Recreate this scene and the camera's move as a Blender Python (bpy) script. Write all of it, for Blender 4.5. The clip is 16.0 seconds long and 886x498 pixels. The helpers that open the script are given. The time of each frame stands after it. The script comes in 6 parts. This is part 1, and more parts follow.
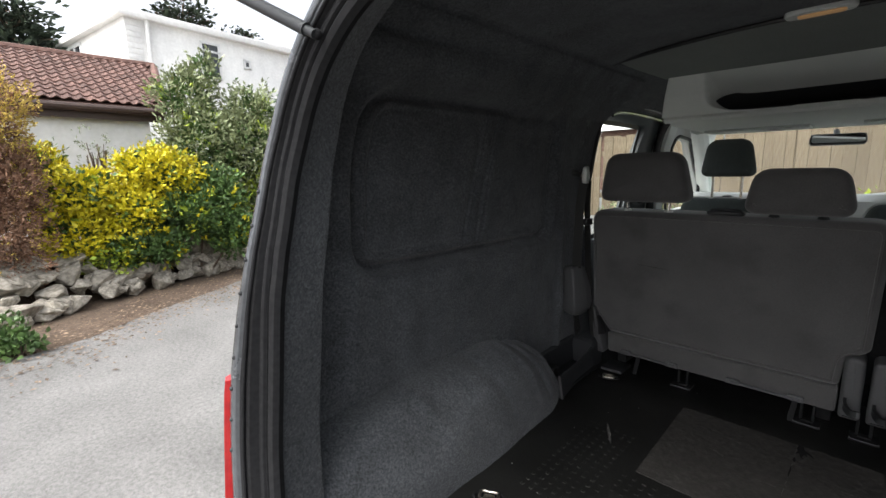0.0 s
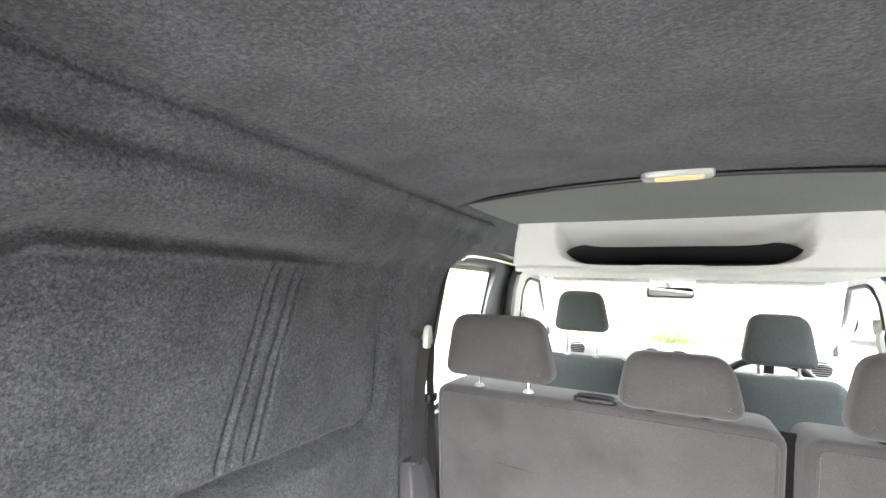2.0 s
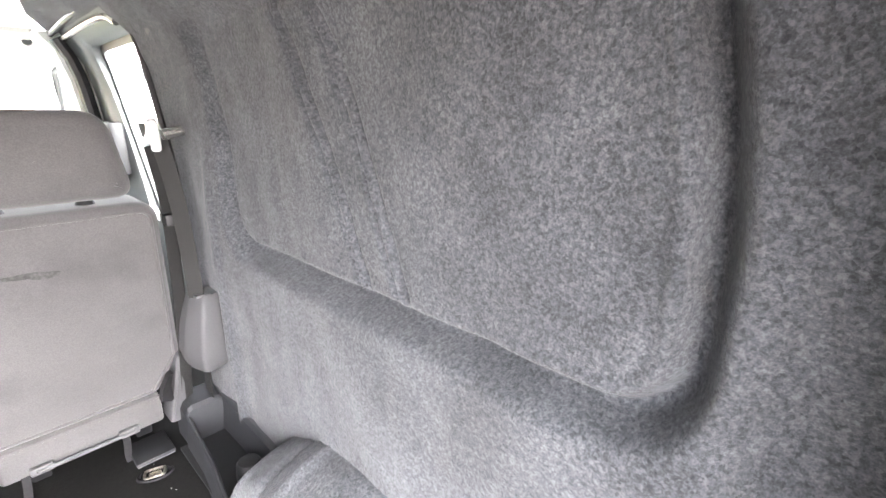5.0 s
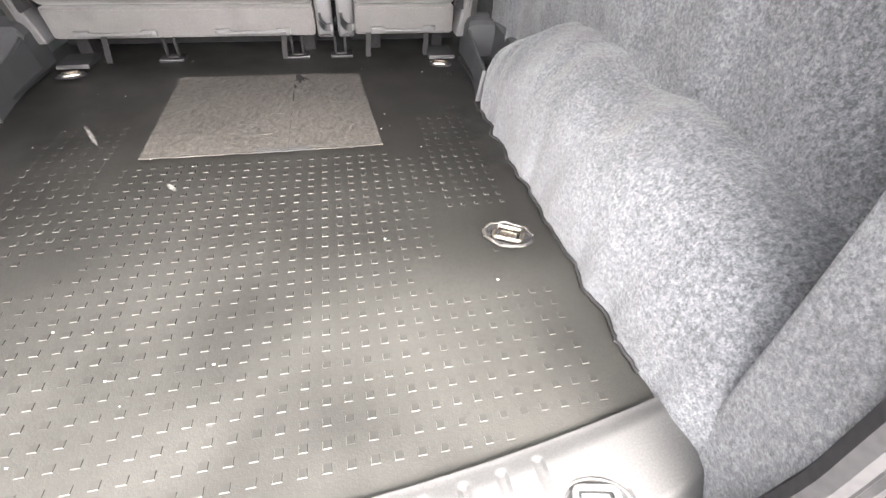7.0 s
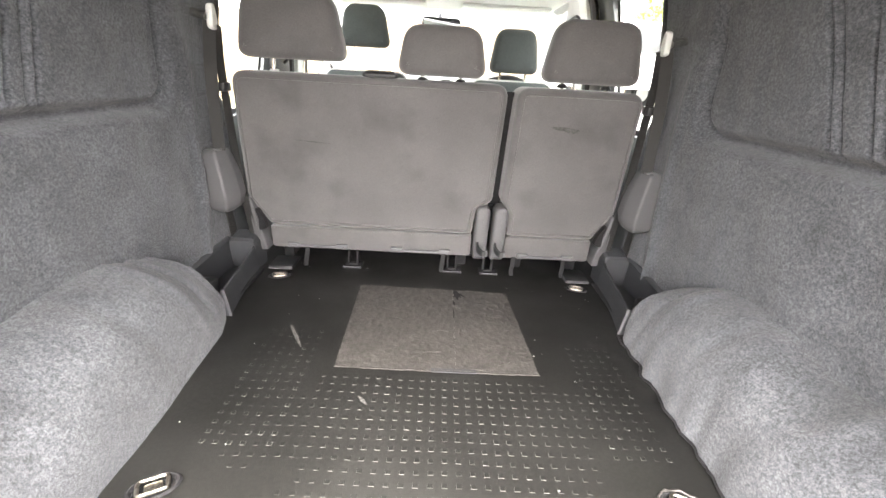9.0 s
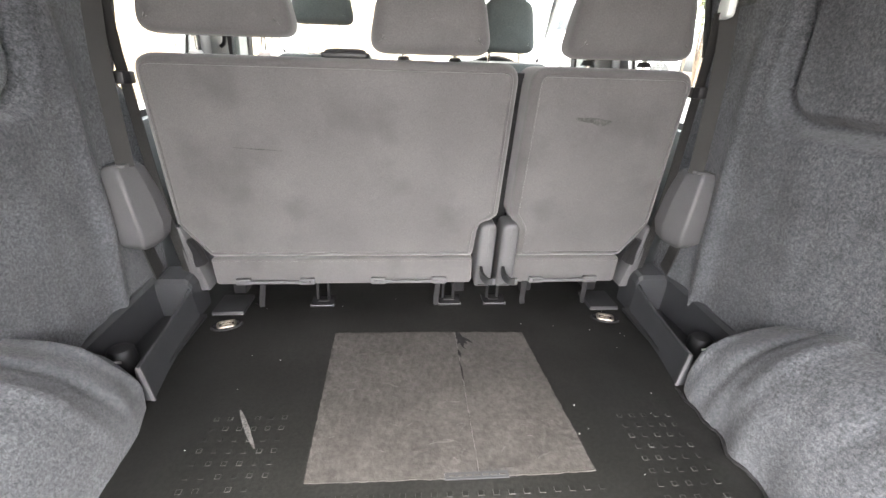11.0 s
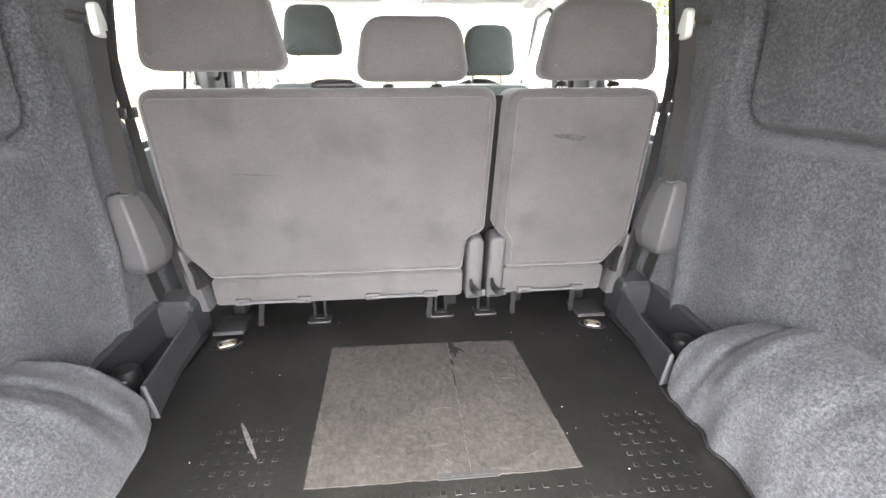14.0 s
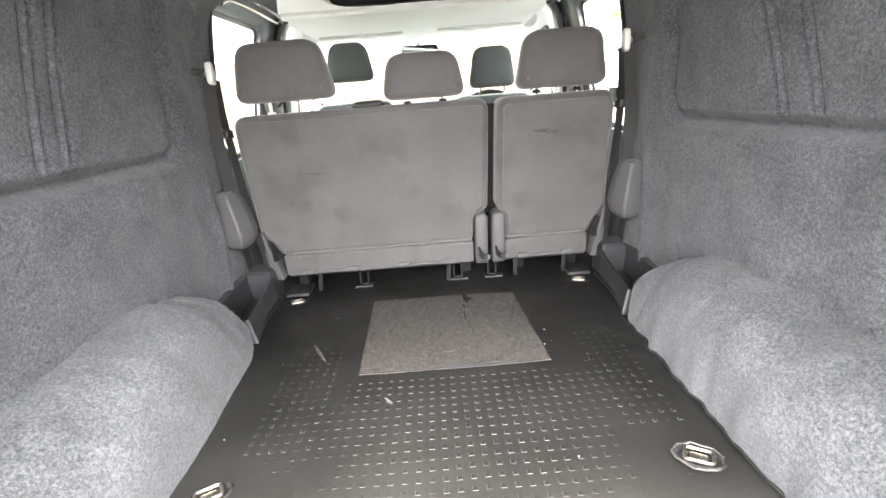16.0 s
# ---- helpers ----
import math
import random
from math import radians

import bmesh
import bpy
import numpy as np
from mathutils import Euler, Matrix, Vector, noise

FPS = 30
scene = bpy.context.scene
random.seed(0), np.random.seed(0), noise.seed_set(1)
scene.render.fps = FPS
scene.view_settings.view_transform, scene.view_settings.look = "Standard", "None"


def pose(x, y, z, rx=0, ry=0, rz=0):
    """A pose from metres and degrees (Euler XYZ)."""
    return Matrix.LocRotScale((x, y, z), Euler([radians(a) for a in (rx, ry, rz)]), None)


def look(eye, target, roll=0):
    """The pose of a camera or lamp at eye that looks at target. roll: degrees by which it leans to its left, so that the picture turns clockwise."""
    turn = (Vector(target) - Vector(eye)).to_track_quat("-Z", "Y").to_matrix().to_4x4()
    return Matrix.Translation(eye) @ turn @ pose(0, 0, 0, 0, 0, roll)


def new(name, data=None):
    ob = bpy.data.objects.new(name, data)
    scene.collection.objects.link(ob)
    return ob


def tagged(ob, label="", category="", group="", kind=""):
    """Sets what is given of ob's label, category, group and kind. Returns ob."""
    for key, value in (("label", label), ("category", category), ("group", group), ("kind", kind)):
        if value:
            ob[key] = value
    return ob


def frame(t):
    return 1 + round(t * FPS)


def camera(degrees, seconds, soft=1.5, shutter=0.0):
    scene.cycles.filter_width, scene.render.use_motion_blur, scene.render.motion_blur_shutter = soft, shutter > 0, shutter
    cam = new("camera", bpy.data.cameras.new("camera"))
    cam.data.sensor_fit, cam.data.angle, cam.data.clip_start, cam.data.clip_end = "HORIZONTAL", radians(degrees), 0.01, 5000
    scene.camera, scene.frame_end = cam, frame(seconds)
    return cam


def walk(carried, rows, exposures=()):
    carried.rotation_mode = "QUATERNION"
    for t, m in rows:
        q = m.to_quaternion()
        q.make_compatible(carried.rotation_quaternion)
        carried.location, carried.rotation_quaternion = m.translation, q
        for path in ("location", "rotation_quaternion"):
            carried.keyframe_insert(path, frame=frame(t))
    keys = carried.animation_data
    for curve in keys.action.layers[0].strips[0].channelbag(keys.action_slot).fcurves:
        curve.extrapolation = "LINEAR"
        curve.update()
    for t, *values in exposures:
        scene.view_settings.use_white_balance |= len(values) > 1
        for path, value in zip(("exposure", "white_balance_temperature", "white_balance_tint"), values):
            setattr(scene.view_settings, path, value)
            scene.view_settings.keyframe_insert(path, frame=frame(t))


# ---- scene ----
cam = camera(90.0, 16.0)
PATH = [
    (0, (0.19, -0.162, 1.425), (-1.201, 1.235, 1.088), -0.9),
    (0.4, (0.124, -0.055, 1.45), (-1.233, 1.393, 1.205), 1.4),
    (0.5, (0.121, -0.016, 1.456), (-1.256, 1.425, 1.240), 0.9),
    (0.7, (0.07, 0.041, 1.488), (-1.262, 1.527, 1.346), 0.8),
    (1, (0.053, 0.109, 1.511), (-1.207, 1.66, 1.445), 0.2),
    (1.5, (0.038, 0.212, 1.545), (-1.205, 1.775, 1.645), 2.0),
    (2, (0.0, 0.312, 1.567), (-0.919, 2.081, 1.73), 1.8),
    (2.5, (0.047, 0.403, 1.598), (-0.307, 2.357, 1.841), 1.9),
    (3, (0.128, 0.456, 1.618), (0.37, 2.417, 1.927), 2.3),
    (3.5, (0.234, 0.451, 1.626), (1.08, 2.232, 1.961), 2.0),
    (4, (0.323, 0.436, 1.63), (1.519, 2.025, 1.846), 0.5),
    (4.5, (0.367, 0.428, 1.597), (1.798, 1.82, 1.47), -0.8),
    (4.8, (0.372, 0.434, 1.477), (1.816, 1.792, 1.21), 0.6),
    (5, (0.371, 0.399, 1.463), (1.771, 1.698, 0.87), 0.5),
    (5.2, (0.382, 0.372, 1.421), (1.741, 1.623, 0.655), 2.1),
    (7.3, (0.161, -0.027, 1.097), (0.319, 1.446, -0.246), 1.3),
    (7.7, (0.071, -0.145, 1.13), (0.022, 1.416, -0.121), -0.8),
    (8, (0.053, -0.17, 1.192), (-0.097, 1.511, 0.118), -1.2),
    (8.5, (0.038, -0.066, 1.292), (-0.022, 1.792, 0.554), 1.8),
    (10.8, (-0.064, 0.422, 1.284), (0.131, 2.276, 0.557), 2.7),
    (11, (-0.046, 0.445, 1.267), (0.117, 2.283, 0.495), 1.8),
    (11.5, (-0.044, 0.474, 1.249), (0.114, 2.278, 0.401), 0.9),
    (12, (-0.038, 0.48, 1.249), (0.151, 2.283, 0.405), 0.3),
    (12.5, (-0.037, 0.475, 1.253), (0.145, 2.291, 0.436), 0.7),
    (13, (-0.05, 0.472, 1.278), (0.143, 2.296, 0.48), 0.8),
    (13.5, (-0.045, 0.456, 1.287), (0.139, 2.304, 0.546), 0.1),
    (14, (-0.026, 0.386, 1.276), (0.145, 2.254, 0.583), -0.3),
    (14.5, (0.001, 0.316, 1.257), (0.052, 2.169, 0.506), 0.2),
    (15, (0.022, 0.245, 1.244), (0.075, 2.109, 0.521), -0.2),
    (15.5, (0.024, 0.117, 1.248), (0.125, 2.0, 0.583), -2.4),
    (16, (0.03, -0.023, 1.282), (0.029, 1.87, 0.637), -4.6),
]
EXPOSE = [(0.0, 1.55, 6400, 10), (0.5, 2.32, 6300, 10), (1.0, 3.58, 5950, 8), (1.5, 4.97, 6300, 11), (2.5, 4.38, 6700, 14), (3.0, 3.88, 6950, 15), (3.5, 3.58, 6700, 17), (4.5, 5.45, 6750, 20), (5.0, 5.68, 6600, 16),
          (7.3, 4.87, 6900, 14), (8.0, 4.25, 6950, 13), (8.5, 4.8, 6950, 14), (11.0, 4.85, 6700, 13), (11.5, 5.4, 6650, 13), (12.5, 5.7, 6600, 13), (13.5, 5.45, 6650, 13), (14.0, 5.1, 6650, 13), (14.5, 5.1, 6650, 13), (15.0, 5.3, 6700, 13), (15.5, 5.1, 6700, 12), (16.0, 4.82, 6700, 12)]
walk(cam, [(t, look(eye, target, roll)) for t, eye, target, roll in PATH], EXPOSE)

# ---- world and sun ----
SUN_EL, SUN_AZ = 57.0, 180.0
world = bpy.data.worlds.new("overcast_sky")
scene.world = world
world.use_nodes = True
wn = world.node_tree.nodes
sky = wn.new("ShaderNodeTexSky")
sky.sky_type, sky.sun_disc = "NISHITA", False
sky.sun_elevation, sky.sun_rotation = radians(SUN_EL), radians(SUN_AZ)
sky.air_density, sky.dust_density, sky.ozone_density = 1.0, 6.0, 1.0
wn["Background"].inputs["Strength"].default_value = 0.15
pale = wn.new("ShaderNodeHueSaturation")
pale.inputs["Saturation"].default_value = 0.25
world.node_tree.links.new(sky.outputs[0], pale.inputs["Color"])
world.node_tree.links.new(pale.outputs[0], wn["Background"].inputs["Color"])
sun = new("sun", bpy.data.lights.new("sun", "SUN"))
sun.data.energy, sun.data.angle, sun.data.color = 0.55, radians(36), (1.0, 0.97, 0.93)
sd = Vector((math.sin(radians(SUN_AZ)) * math.cos(radians(SUN_EL)), math.cos(radians(SUN_AZ)) * math.cos(radians(SUN_EL)), math.sin(radians(SUN_EL))))
sun.matrix_world = look((sd * 40)[:], (0, 0, 0))


# ---- materials ----
def material(name, c1, c2=None, scale=40.0, rough=0.7, metal=0.0, bump=0.0, bscale=None, big=0.0, bigscale=3.0, contrast=(0.35, 0.65), spec=0.5, sheen=0.0, island=0.0, detail=4.0, stretch=None, rvar=0.0, distort=0.0, bdetail=3.0, stain=None, grit=0.5):
    """Two-scale procedural surface: grain between c1 and c2, broad stains, relief."""
    m = bpy.data.materials.new(name)
    m.use_nodes = True
    nt = m.node_tree
    n, l = nt.nodes, nt.links
    b = n["Principled BSDF"]
    b.inputs["Roughness"].default_value, b.inputs["Metallic"].default_value = rough, metal
    b.inputs["Specular IOR Level"].default_value = spec
    if sheen:
        b.inputs["Sheen Weight"].default_value, b.inputs["Sheen Roughness"].default_value = sheen, 0.5
    tc = n.new("ShaderNodeTexCoord")
    src = tc.outputs["Object"]
    if stretch:
        mp = n.new("ShaderNodeMapping")
        mp.inputs["Scale"].default_value = stretch
        l.new(src, mp.inputs[0])
        src = mp.outputs[0]
    c2 = c2 or tuple(min(1, v * 1.25) for v in c1)
    g = n.new("ShaderNodeTexNoise")
    g.inputs["Scale"].default_value, g.inputs["Detail"].default_value, g.inputs["Distortion"].default_value = scale, detail, distort
    g.inputs["Roughness"].default_value = grit
    l.new(src, g.inputs["Vector"])
    r = n.new("ShaderNodeValToRGB")
    r.color_ramp.elements[0].position, r.color_ramp.elements[1].position = contrast
    r.color_ramp.elements[0].color, r.color_ramp.elements[1].color = (*c1, 1), (*c2, 1)
    l.new(g.outputs["Fac"], r.inputs["Fac"])
    col = r.outputs["Color"]
    if big or island:
        w = n.new("ShaderNodeTexNoise")
        w.inputs["Scale"].default_value, w.inputs["Detail"].default_value = bigscale, bdetail
        l.new(tc.outputs["Object"], w.inputs["Vector"])
        mr = n.new("ShaderNodeMapRange")
        mr.inputs["From Min"].default_value, mr.inputs["From Max"].default_value = 0.3, 0.7
        mr.inputs["To Min"].default_value, mr.inputs["To Max"].default_value = 1 - big, 1 + big
        l.new(w.outputs["Fac"], mr.inputs["Value"])
        val = mr.outputs["Result"]
        if island:
            oi = n.new("ShaderNodeObjectInfo")
            gi = n.new("ShaderNodeNewGeometry")
            ad = n.new("ShaderNodeMath")
            ad.operation = "ADD"
            l.new(oi.outputs["Random"], ad.inputs[0])
            l.new(gi.outputs["Random Per Island"], ad.inputs[1])
            fr = n.new("ShaderNodeMath")
            fr.operation = "FRACT"
            l.new(ad.outputs[0], fr.inputs[0])
            mi = n.new("ShaderNodeMapRange")
            mi.inputs["To Min"].default_value, mi.inputs["To Max"].default_value = 1 - island, 1 + island
            l.new(fr.outputs[0], mi.inputs["Value"])
            mu = n.new("ShaderNodeMath")
            mu.operation = "MULTIPLY"
            l.new(val, mu.inputs[0])
            l.new(mi.outputs["Result"], mu.inputs[1])
            val = mu.outputs[0]
        mx = n.new("ShaderNodeVectorMath")
        mx.operation = "SCALE"
        l.new(col, mx.inputs[0])
        l.new(val, mx.inputs["Scale"])
        col = mx.outputs[0]
    if stain:
        st = n.new("ShaderNodeTexNoise")
        st.inputs["Scale"].default_value, st.inputs["Detail"].default_value = stain[0], 3.0
        l.new(tc.outputs["Object"], st.inputs["Vector"])
        sr = n.new("ShaderNodeMapRange")
        sr.inputs["From Min"].default_value, sr.inputs["From Max"].default_value = stain[1], stain[2]
        sr.inputs["To Min"].default_value, sr.inputs["To Max"].default_value = 1.0, stain[3]
        l.new(st.outputs["Fac"], sr.inputs["Value"])
        sx = n.new("ShaderNodeVectorMath")
        sx.operation = "SCALE"
        l.new(col, sx.inputs[0])
        l.new(sr.outputs["Result"], sx.inputs["Scale"])
        col = sx.outputs[0]
    l.new(col, b.inputs["Base Color"])
    if rvar:
        rr = n.new("ShaderNodeMapRange")
        rr.inputs["To Min"].default_value, rr.inputs["To Max"].default_value = rough - rvar, rough + rvar
        rn = n.new("ShaderNodeTexNoise")
        rn.inputs["Scale"].default_value, rn.inputs["Detail"].default_value = 9.0, 6.0
        l.new(tc.outputs["Object"], rn.inputs["Vector"])
        l.new(rn.outputs["Fac"], rr.inputs["Value"])
        l.new(rr.outputs["Result"], b.inputs["Roughness"])
    if bump:
        h = g
        if bscale:
            h = n.new("ShaderNodeTexNoise")
            h.inputs["Scale"].default_value, h.inputs["Detail"].default_value = bscale, 4.0
            l.new(src, h.inputs["Vector"])
        bp = n.new("ShaderNodeBump")
        bp.inputs["Strength"].default_value, bp.inputs["Distance"].default_value = bump, 0.004
        l.new(h.outputs["Fac"], bp.inputs["Height"])
        l.new(bp.outputs["Normal"], b.inputs["Normal"])
    return m


def glass(name, tint=(0.80, 0.85, 0.83)):
    m = bpy.data.materials.new(name)
    m.use_nodes = True
    n, l = m.node_tree.nodes, m.node_tree.links
    tr, gl, mx = n.new("ShaderNodeBsdfTransparent"), n.new("ShaderNodeBsdfGlossy"), n.new("ShaderNodeMixShader")
    tr.inputs[0].default_value = (*tint, 1)
    gl.inputs["Roughness"].default_value = 0.02
    mx.inputs[0].default_value = 0.05
    l.new(tr.outputs[0], mx.inputs[1]), l.new(gl.outputs[0], mx.inputs[2])
    l.new(mx.outputs[0], n["Material Output"].inputs["Surface"])
    return m


def lamp_material(name, colour, strength):
    m = bpy.data.materials.new(name)
    m.use_nodes = True
    b = m.node_tree.nodes["Principled BSDF"]
    b.inputs["Base Color"].default_value = (0.55, 0.34, 0.16, 1)
    b.inputs["Emission Color"].default_value, b.inputs["Emission Strength"].default_value = (*colour, 1), strength
    return m


def carpet_material(name, dark, mid, pale):
    """Needle-felt pile: coarse tufts and fine fibres mixed, sparse pale flecks, faint lie of the pile."""
    m = bpy.data.materials.new(name)
    m.use_nodes = True
    n, l = m.node_tree.nodes, m.node_tree.links
    b = n["Principled BSDF"]
    b.inputs["Roughness"].default_value, b.inputs["Specular IOR Level"].default_value = 0.95, 0.1
    b.inputs["Sheen Weight"].default_value, b.inputs["Sheen Roughness"].default_value = 0.18, 0.5
    tc = n.new("ShaderNodeTexCoord")

    def grain(scale, detail, grit, distort=0.0):
        g = n.new("ShaderNodeTexNoise")
        g.inputs["Scale"].default_value, g.inputs["Detail"].default_value = scale, detail
        g.inputs["Roughness"].default_value, g.inputs["Distortion"].default_value = grit, distort
        l.new(tc.outputs["Object"], g.inputs["Vector"])
        return g.outputs["Fac"]

    def calc(op, a, c, d=None):
        q = n.new("ShaderNodeMath")
        q.operation = op
        for k, v in enumerate((a, c, d)):
            if v is None:
                continue
            if isinstance(v, (int, float)):
                q.inputs[k].default_value = v
            else:
                l.new(v, q.inputs[k])
        return q.outputs[0]
    cell = n.new("ShaderNodeTexVoronoi")
    cell.inputs["Scale"].default_value, cell.inputs["Randomness"].default_value = 290, 1.0
    l.new(tc.outputs["Object"], cell.inputs["Vector"])
    fleck = n.new("ShaderNodeSeparateColor")
    l.new(cell.outputs["Color"], fleck.inputs[0])
    tuft, fibre = grain(150, 3.0, 0.6), grain(420, 4.0, 0.7)
    pile = calc("ADD", calc("MULTIPLY", fleck.outputs[0], 0.12), calc("MULTIPLY_ADD", tuft, 0.40, calc("MULTIPLY", fibre, 0.48)))
    r = n.new("ShaderNodeValToRGB")
    e = r.color_ramp.elements
    e[0].position, e[0].color = 0.375, (*dark, 1)
    e[1].position, e[1].color = 0.64, (*pale, 1)
    k = e.new(0.50)
    k.color = (*mid, 1)
    l.new(pile, r.inputs["Fac"])
    wide = n.new("ShaderNodeMapRange")
    wide.inputs["From Min"].default_value, wide.inputs["From Max"].default_value = 0.3, 0.7
    wide.inputs["To Min"].default_value, wide.inputs["To Max"].default_value = 0.78, 1.22
    l.new(grain(8.0, 4.0, 0.55, 0.4), wide.inputs["Value"])
    mx = n.new("ShaderNodeVectorMath")
    mx.operation = "SCALE"
    l.new(r.outputs["Color"], mx.inputs[0])
    l.new(wide.outputs["Result"], mx.inputs["Scale"])
    l.new(mx.outputs[0], b.inputs["Base Color"])
    bp = n.new("ShaderNodeBump")
    bp.inputs["Strength"].default_value, bp.inputs["Distance"].default_value = 0.75, 0.004
    l.new(pile, bp.inputs["Height"])
    l.new(bp.outputs["Normal"], b.inputs["Normal"])
    return m


CARPET = carpet_material("grey_melange_carpet", (0.0385, 0.0413, 0.0458), (0.0764, 0.0811, 0.0881), (0.137, 0.1437, 0.154))
HEADLINER = material("smooth_grey_headliner", (0.225, 0.2367, 0.225), (0.279, 0.2907, 0.279), scale=300, rough=0.95, bump=0.2, big=0.05, spec=0.1)
VELOUR = material("grey_velour", (0.0873, 0.0844, 0.0851), (0.1125, 0.1095, 0.1095), scale=420, rough=0.9, bump=0.06, big=0.11, bigscale=5, bdetail=5.0, stain=(6, 0.52, 0.78, 0.71), spec=0.15, sheen=0.30)
VELOUR_DARK = material("dark_grey_seat_cloth", (0.0723, 0.085, 0.085), (0.102, 0.1165, 0.1165), scale=320, rough=0.9, bump=0.15, big=0.08, bigscale=6, spec=0.15, sheen=0.2)
RUBBER = material("black_rubber_floor", (0.0060, 0.0061, 0.0058), (0.0125, 0.0127, 0.0119), scale=140, rough=0.40, bump=0.10, bscale=420, big=0.5, bigscale=2.6, spec=0.28, rvar=0.16)
STUD = material("worn_rubber_stud", (0.0042, 0.0042, 0.0040), (0.0085, 0.0085, 0.0080), scale=60, rough=0.45, big=0.3, bigscale=5, spec=0.28)
TAPE = material("worn_grey_anti_slip_sheet", (0.029, 0.0271, 0.025), (0.060, 0.0568, 0.053), scale=70, rough=0.5, bump=0.9, bscale=48, big=0.2, bigscale=9, spec=0.4, detail=10, grit=0.65, rvar=0.16)
PLASTIC = material("mid_grey_plastic", (0.025, 0.0268, 0.0293), (0.0336, 0.0355, 0.0386), scale=420, rough=0.55, bump=0.1, big=0.08)
DOOR_GREY = material("cool_grey_door_plastic", (0.075, 0.084, 0.087), (0.095, 0.104, 0.107), scale=420, rough=0.5, bump=0.1, big=0.06)


def dust_and_sheen(m, colour, y0, y1):
    """A patchy dust film; its rise towards the loading edge paints in brighter sheen there."""
    n, l = m.node_tree.nodes, m.node_tree.links
    b = n["Principled BSDF"]
    tc, sep, ns = n.new("ShaderNodeTexCoord"), n.new("ShaderNodeSeparateXYZ"), n.new("ShaderNodeTexNoise")
    l.new(tc.outputs["Object"], sep.inputs[0])
    l.new(tc.outputs["Object"], ns.inputs["Vector"])
    ns.inputs["Scale"].default_value, ns.inputs["Detail"].default_value = 5.0, 7.0
    run, amount, mix = n.new("ShaderNodeMapRange"), n.new("ShaderNodeMath"), n.new("ShaderNodeMix")
    run.inputs["From Min"].default_value, run.inputs["From Max"].default_value = y0, y1
    run.inputs["To Min"].default_value, run.inputs["To Max"].default_value = 0.85, 0.10
    l.new(sep.outputs["Y"], run.inputs["Value"])
    amount.operation = "MULTIPLY"
    l.new(run.outputs["Result"], amount.inputs[0])
    l.new(ns.outputs["Fac"], amount.inputs[1])
    mix.data_type = "RGBA"
    l.new(amount.outputs[0], mix.inputs[0])
    l.new(b.inputs["Base Color"].links[0].from_socket, mix.inputs[6])
    mix.inputs[7].default_value = (*colour, 1)
    l.new(mix.outputs[2], b.inputs["Base Color"])


dust_and_sheen(RUBBER, (0.042, 0.0422, 0.0396), 0.25, 0.86)
dust_and_sheen(STUD, (0.034, 0.0342, 0.0321), 0.25, 0.80)
STUD_GLINT = material("pale_stud_edge_glint", (0.015, 0.015, 0.0142), (0.042, 0.041, 0.038), scale=160, rough=0.6, spec=0.25)
BARE_STUD = material("bare_rubber_stud", (0.028, 0.028, 0.0266), (0.077, 0.0756, 0.07), scale=160, rough=0.5)
PALE_SCUFF = material("pale_scuffed_rubber", (0.042, 0.042, 0.0396), (0.105, 0.103, 0.098), scale=220, rough=0.7, big=0.3, bigscale=30)
PLASTIC_MID = material("grey_seat_plastic", (0.0819, 0.0819, 0.0842), (0.0998, 0.0998, 0.103), scale=420, rough=0.55, bump=0.1, big=0.06)
PLASTIC_DARK = material("charcoal_plastic", (0.0126, 0.0135, 0.0144), (0.0171, 0.018, 0.0194), scale=420, rough=0.5, bump=0.12, big=0.08)
PLASTIC_LIGHT = material("pale_grey_plastic", (0.64, 0.64, 0.62), (0.70, 0.70, 0.68), scale=400, rough=0.55, bump=0.08, big=0.05)
SILL_PLASTIC = material("scuffed_grey_sill_plastic", (0.0285, 0.0292, 0.0299), (0.0392, 0.0404, 0.0411), scale=400, rough=0.62, bump=0.05, big=0.1, bigscale=12, rvar=0.08, spec=0.4)
WHITE_TRIM = material("off_white_roof_trim", (0.78, 0.80, 0.765), (0.83, 0.85, 0.815), scale=300, rough=0.7, bump=0.08, big=0.04)
SATIN_BLACK = material("satin_black_strut", (0.010, 0.010, 0.011), (0.016, 0.016, 0.017), scale=90, rough=0.75, spec=0.2)
BLACK = material("black_rubber_seal", (0.012, 0.012, 0.013), (0.02, 0.02, 0.021), scale=90, rough=0.45, big=0.2)
PAINT = material("dark_grey_car_paint", (0.100, 0.106, 0.113), (0.122, 0.129, 0.137), scale=60, rough=0.26, metal=0.4, big=0.05, rvar=0.05)
WEBBING = material("charcoal_belt_webbing", (0.0130, 0.0130, 0.0122), (0.0235, 0.0235, 0.0222), scale=500, rough=0.7, bump=0.3, stretch=(0.9, 0.9, 5.4))
CHROME = material("worn_bright_steel", (0.62, 0.60, 0.55), (0.78, 0.76, 0.72), scale=80, rough=0.25, metal=1.0, big=0.15, bigscale=40)
STEEL = material("dulled_floor_steel", (0.24, 0.22, 0.185), (0.46, 0.43, 0.38), scale=160, rough=0.34, metal=1.0, big=0.3, bigscale=60)
RED_LENS = material("red_lamp_lens", (0.45, 0.012, 0.015), (0.55, 0.02, 0.02), scale=50, rough=0.12, spec=0.7)
MIRROR = material("silvered_mirror", (0.5, 0.5, 0.5), (0.52, 0.52, 0.52), scale=10, rough=0.05, metal=1.0)
GLASS = glass("clear_car_glass")
LAMP = lamp_material("lit_warm_diffuser", (1.0, 0.55, 0.24), 0.042)


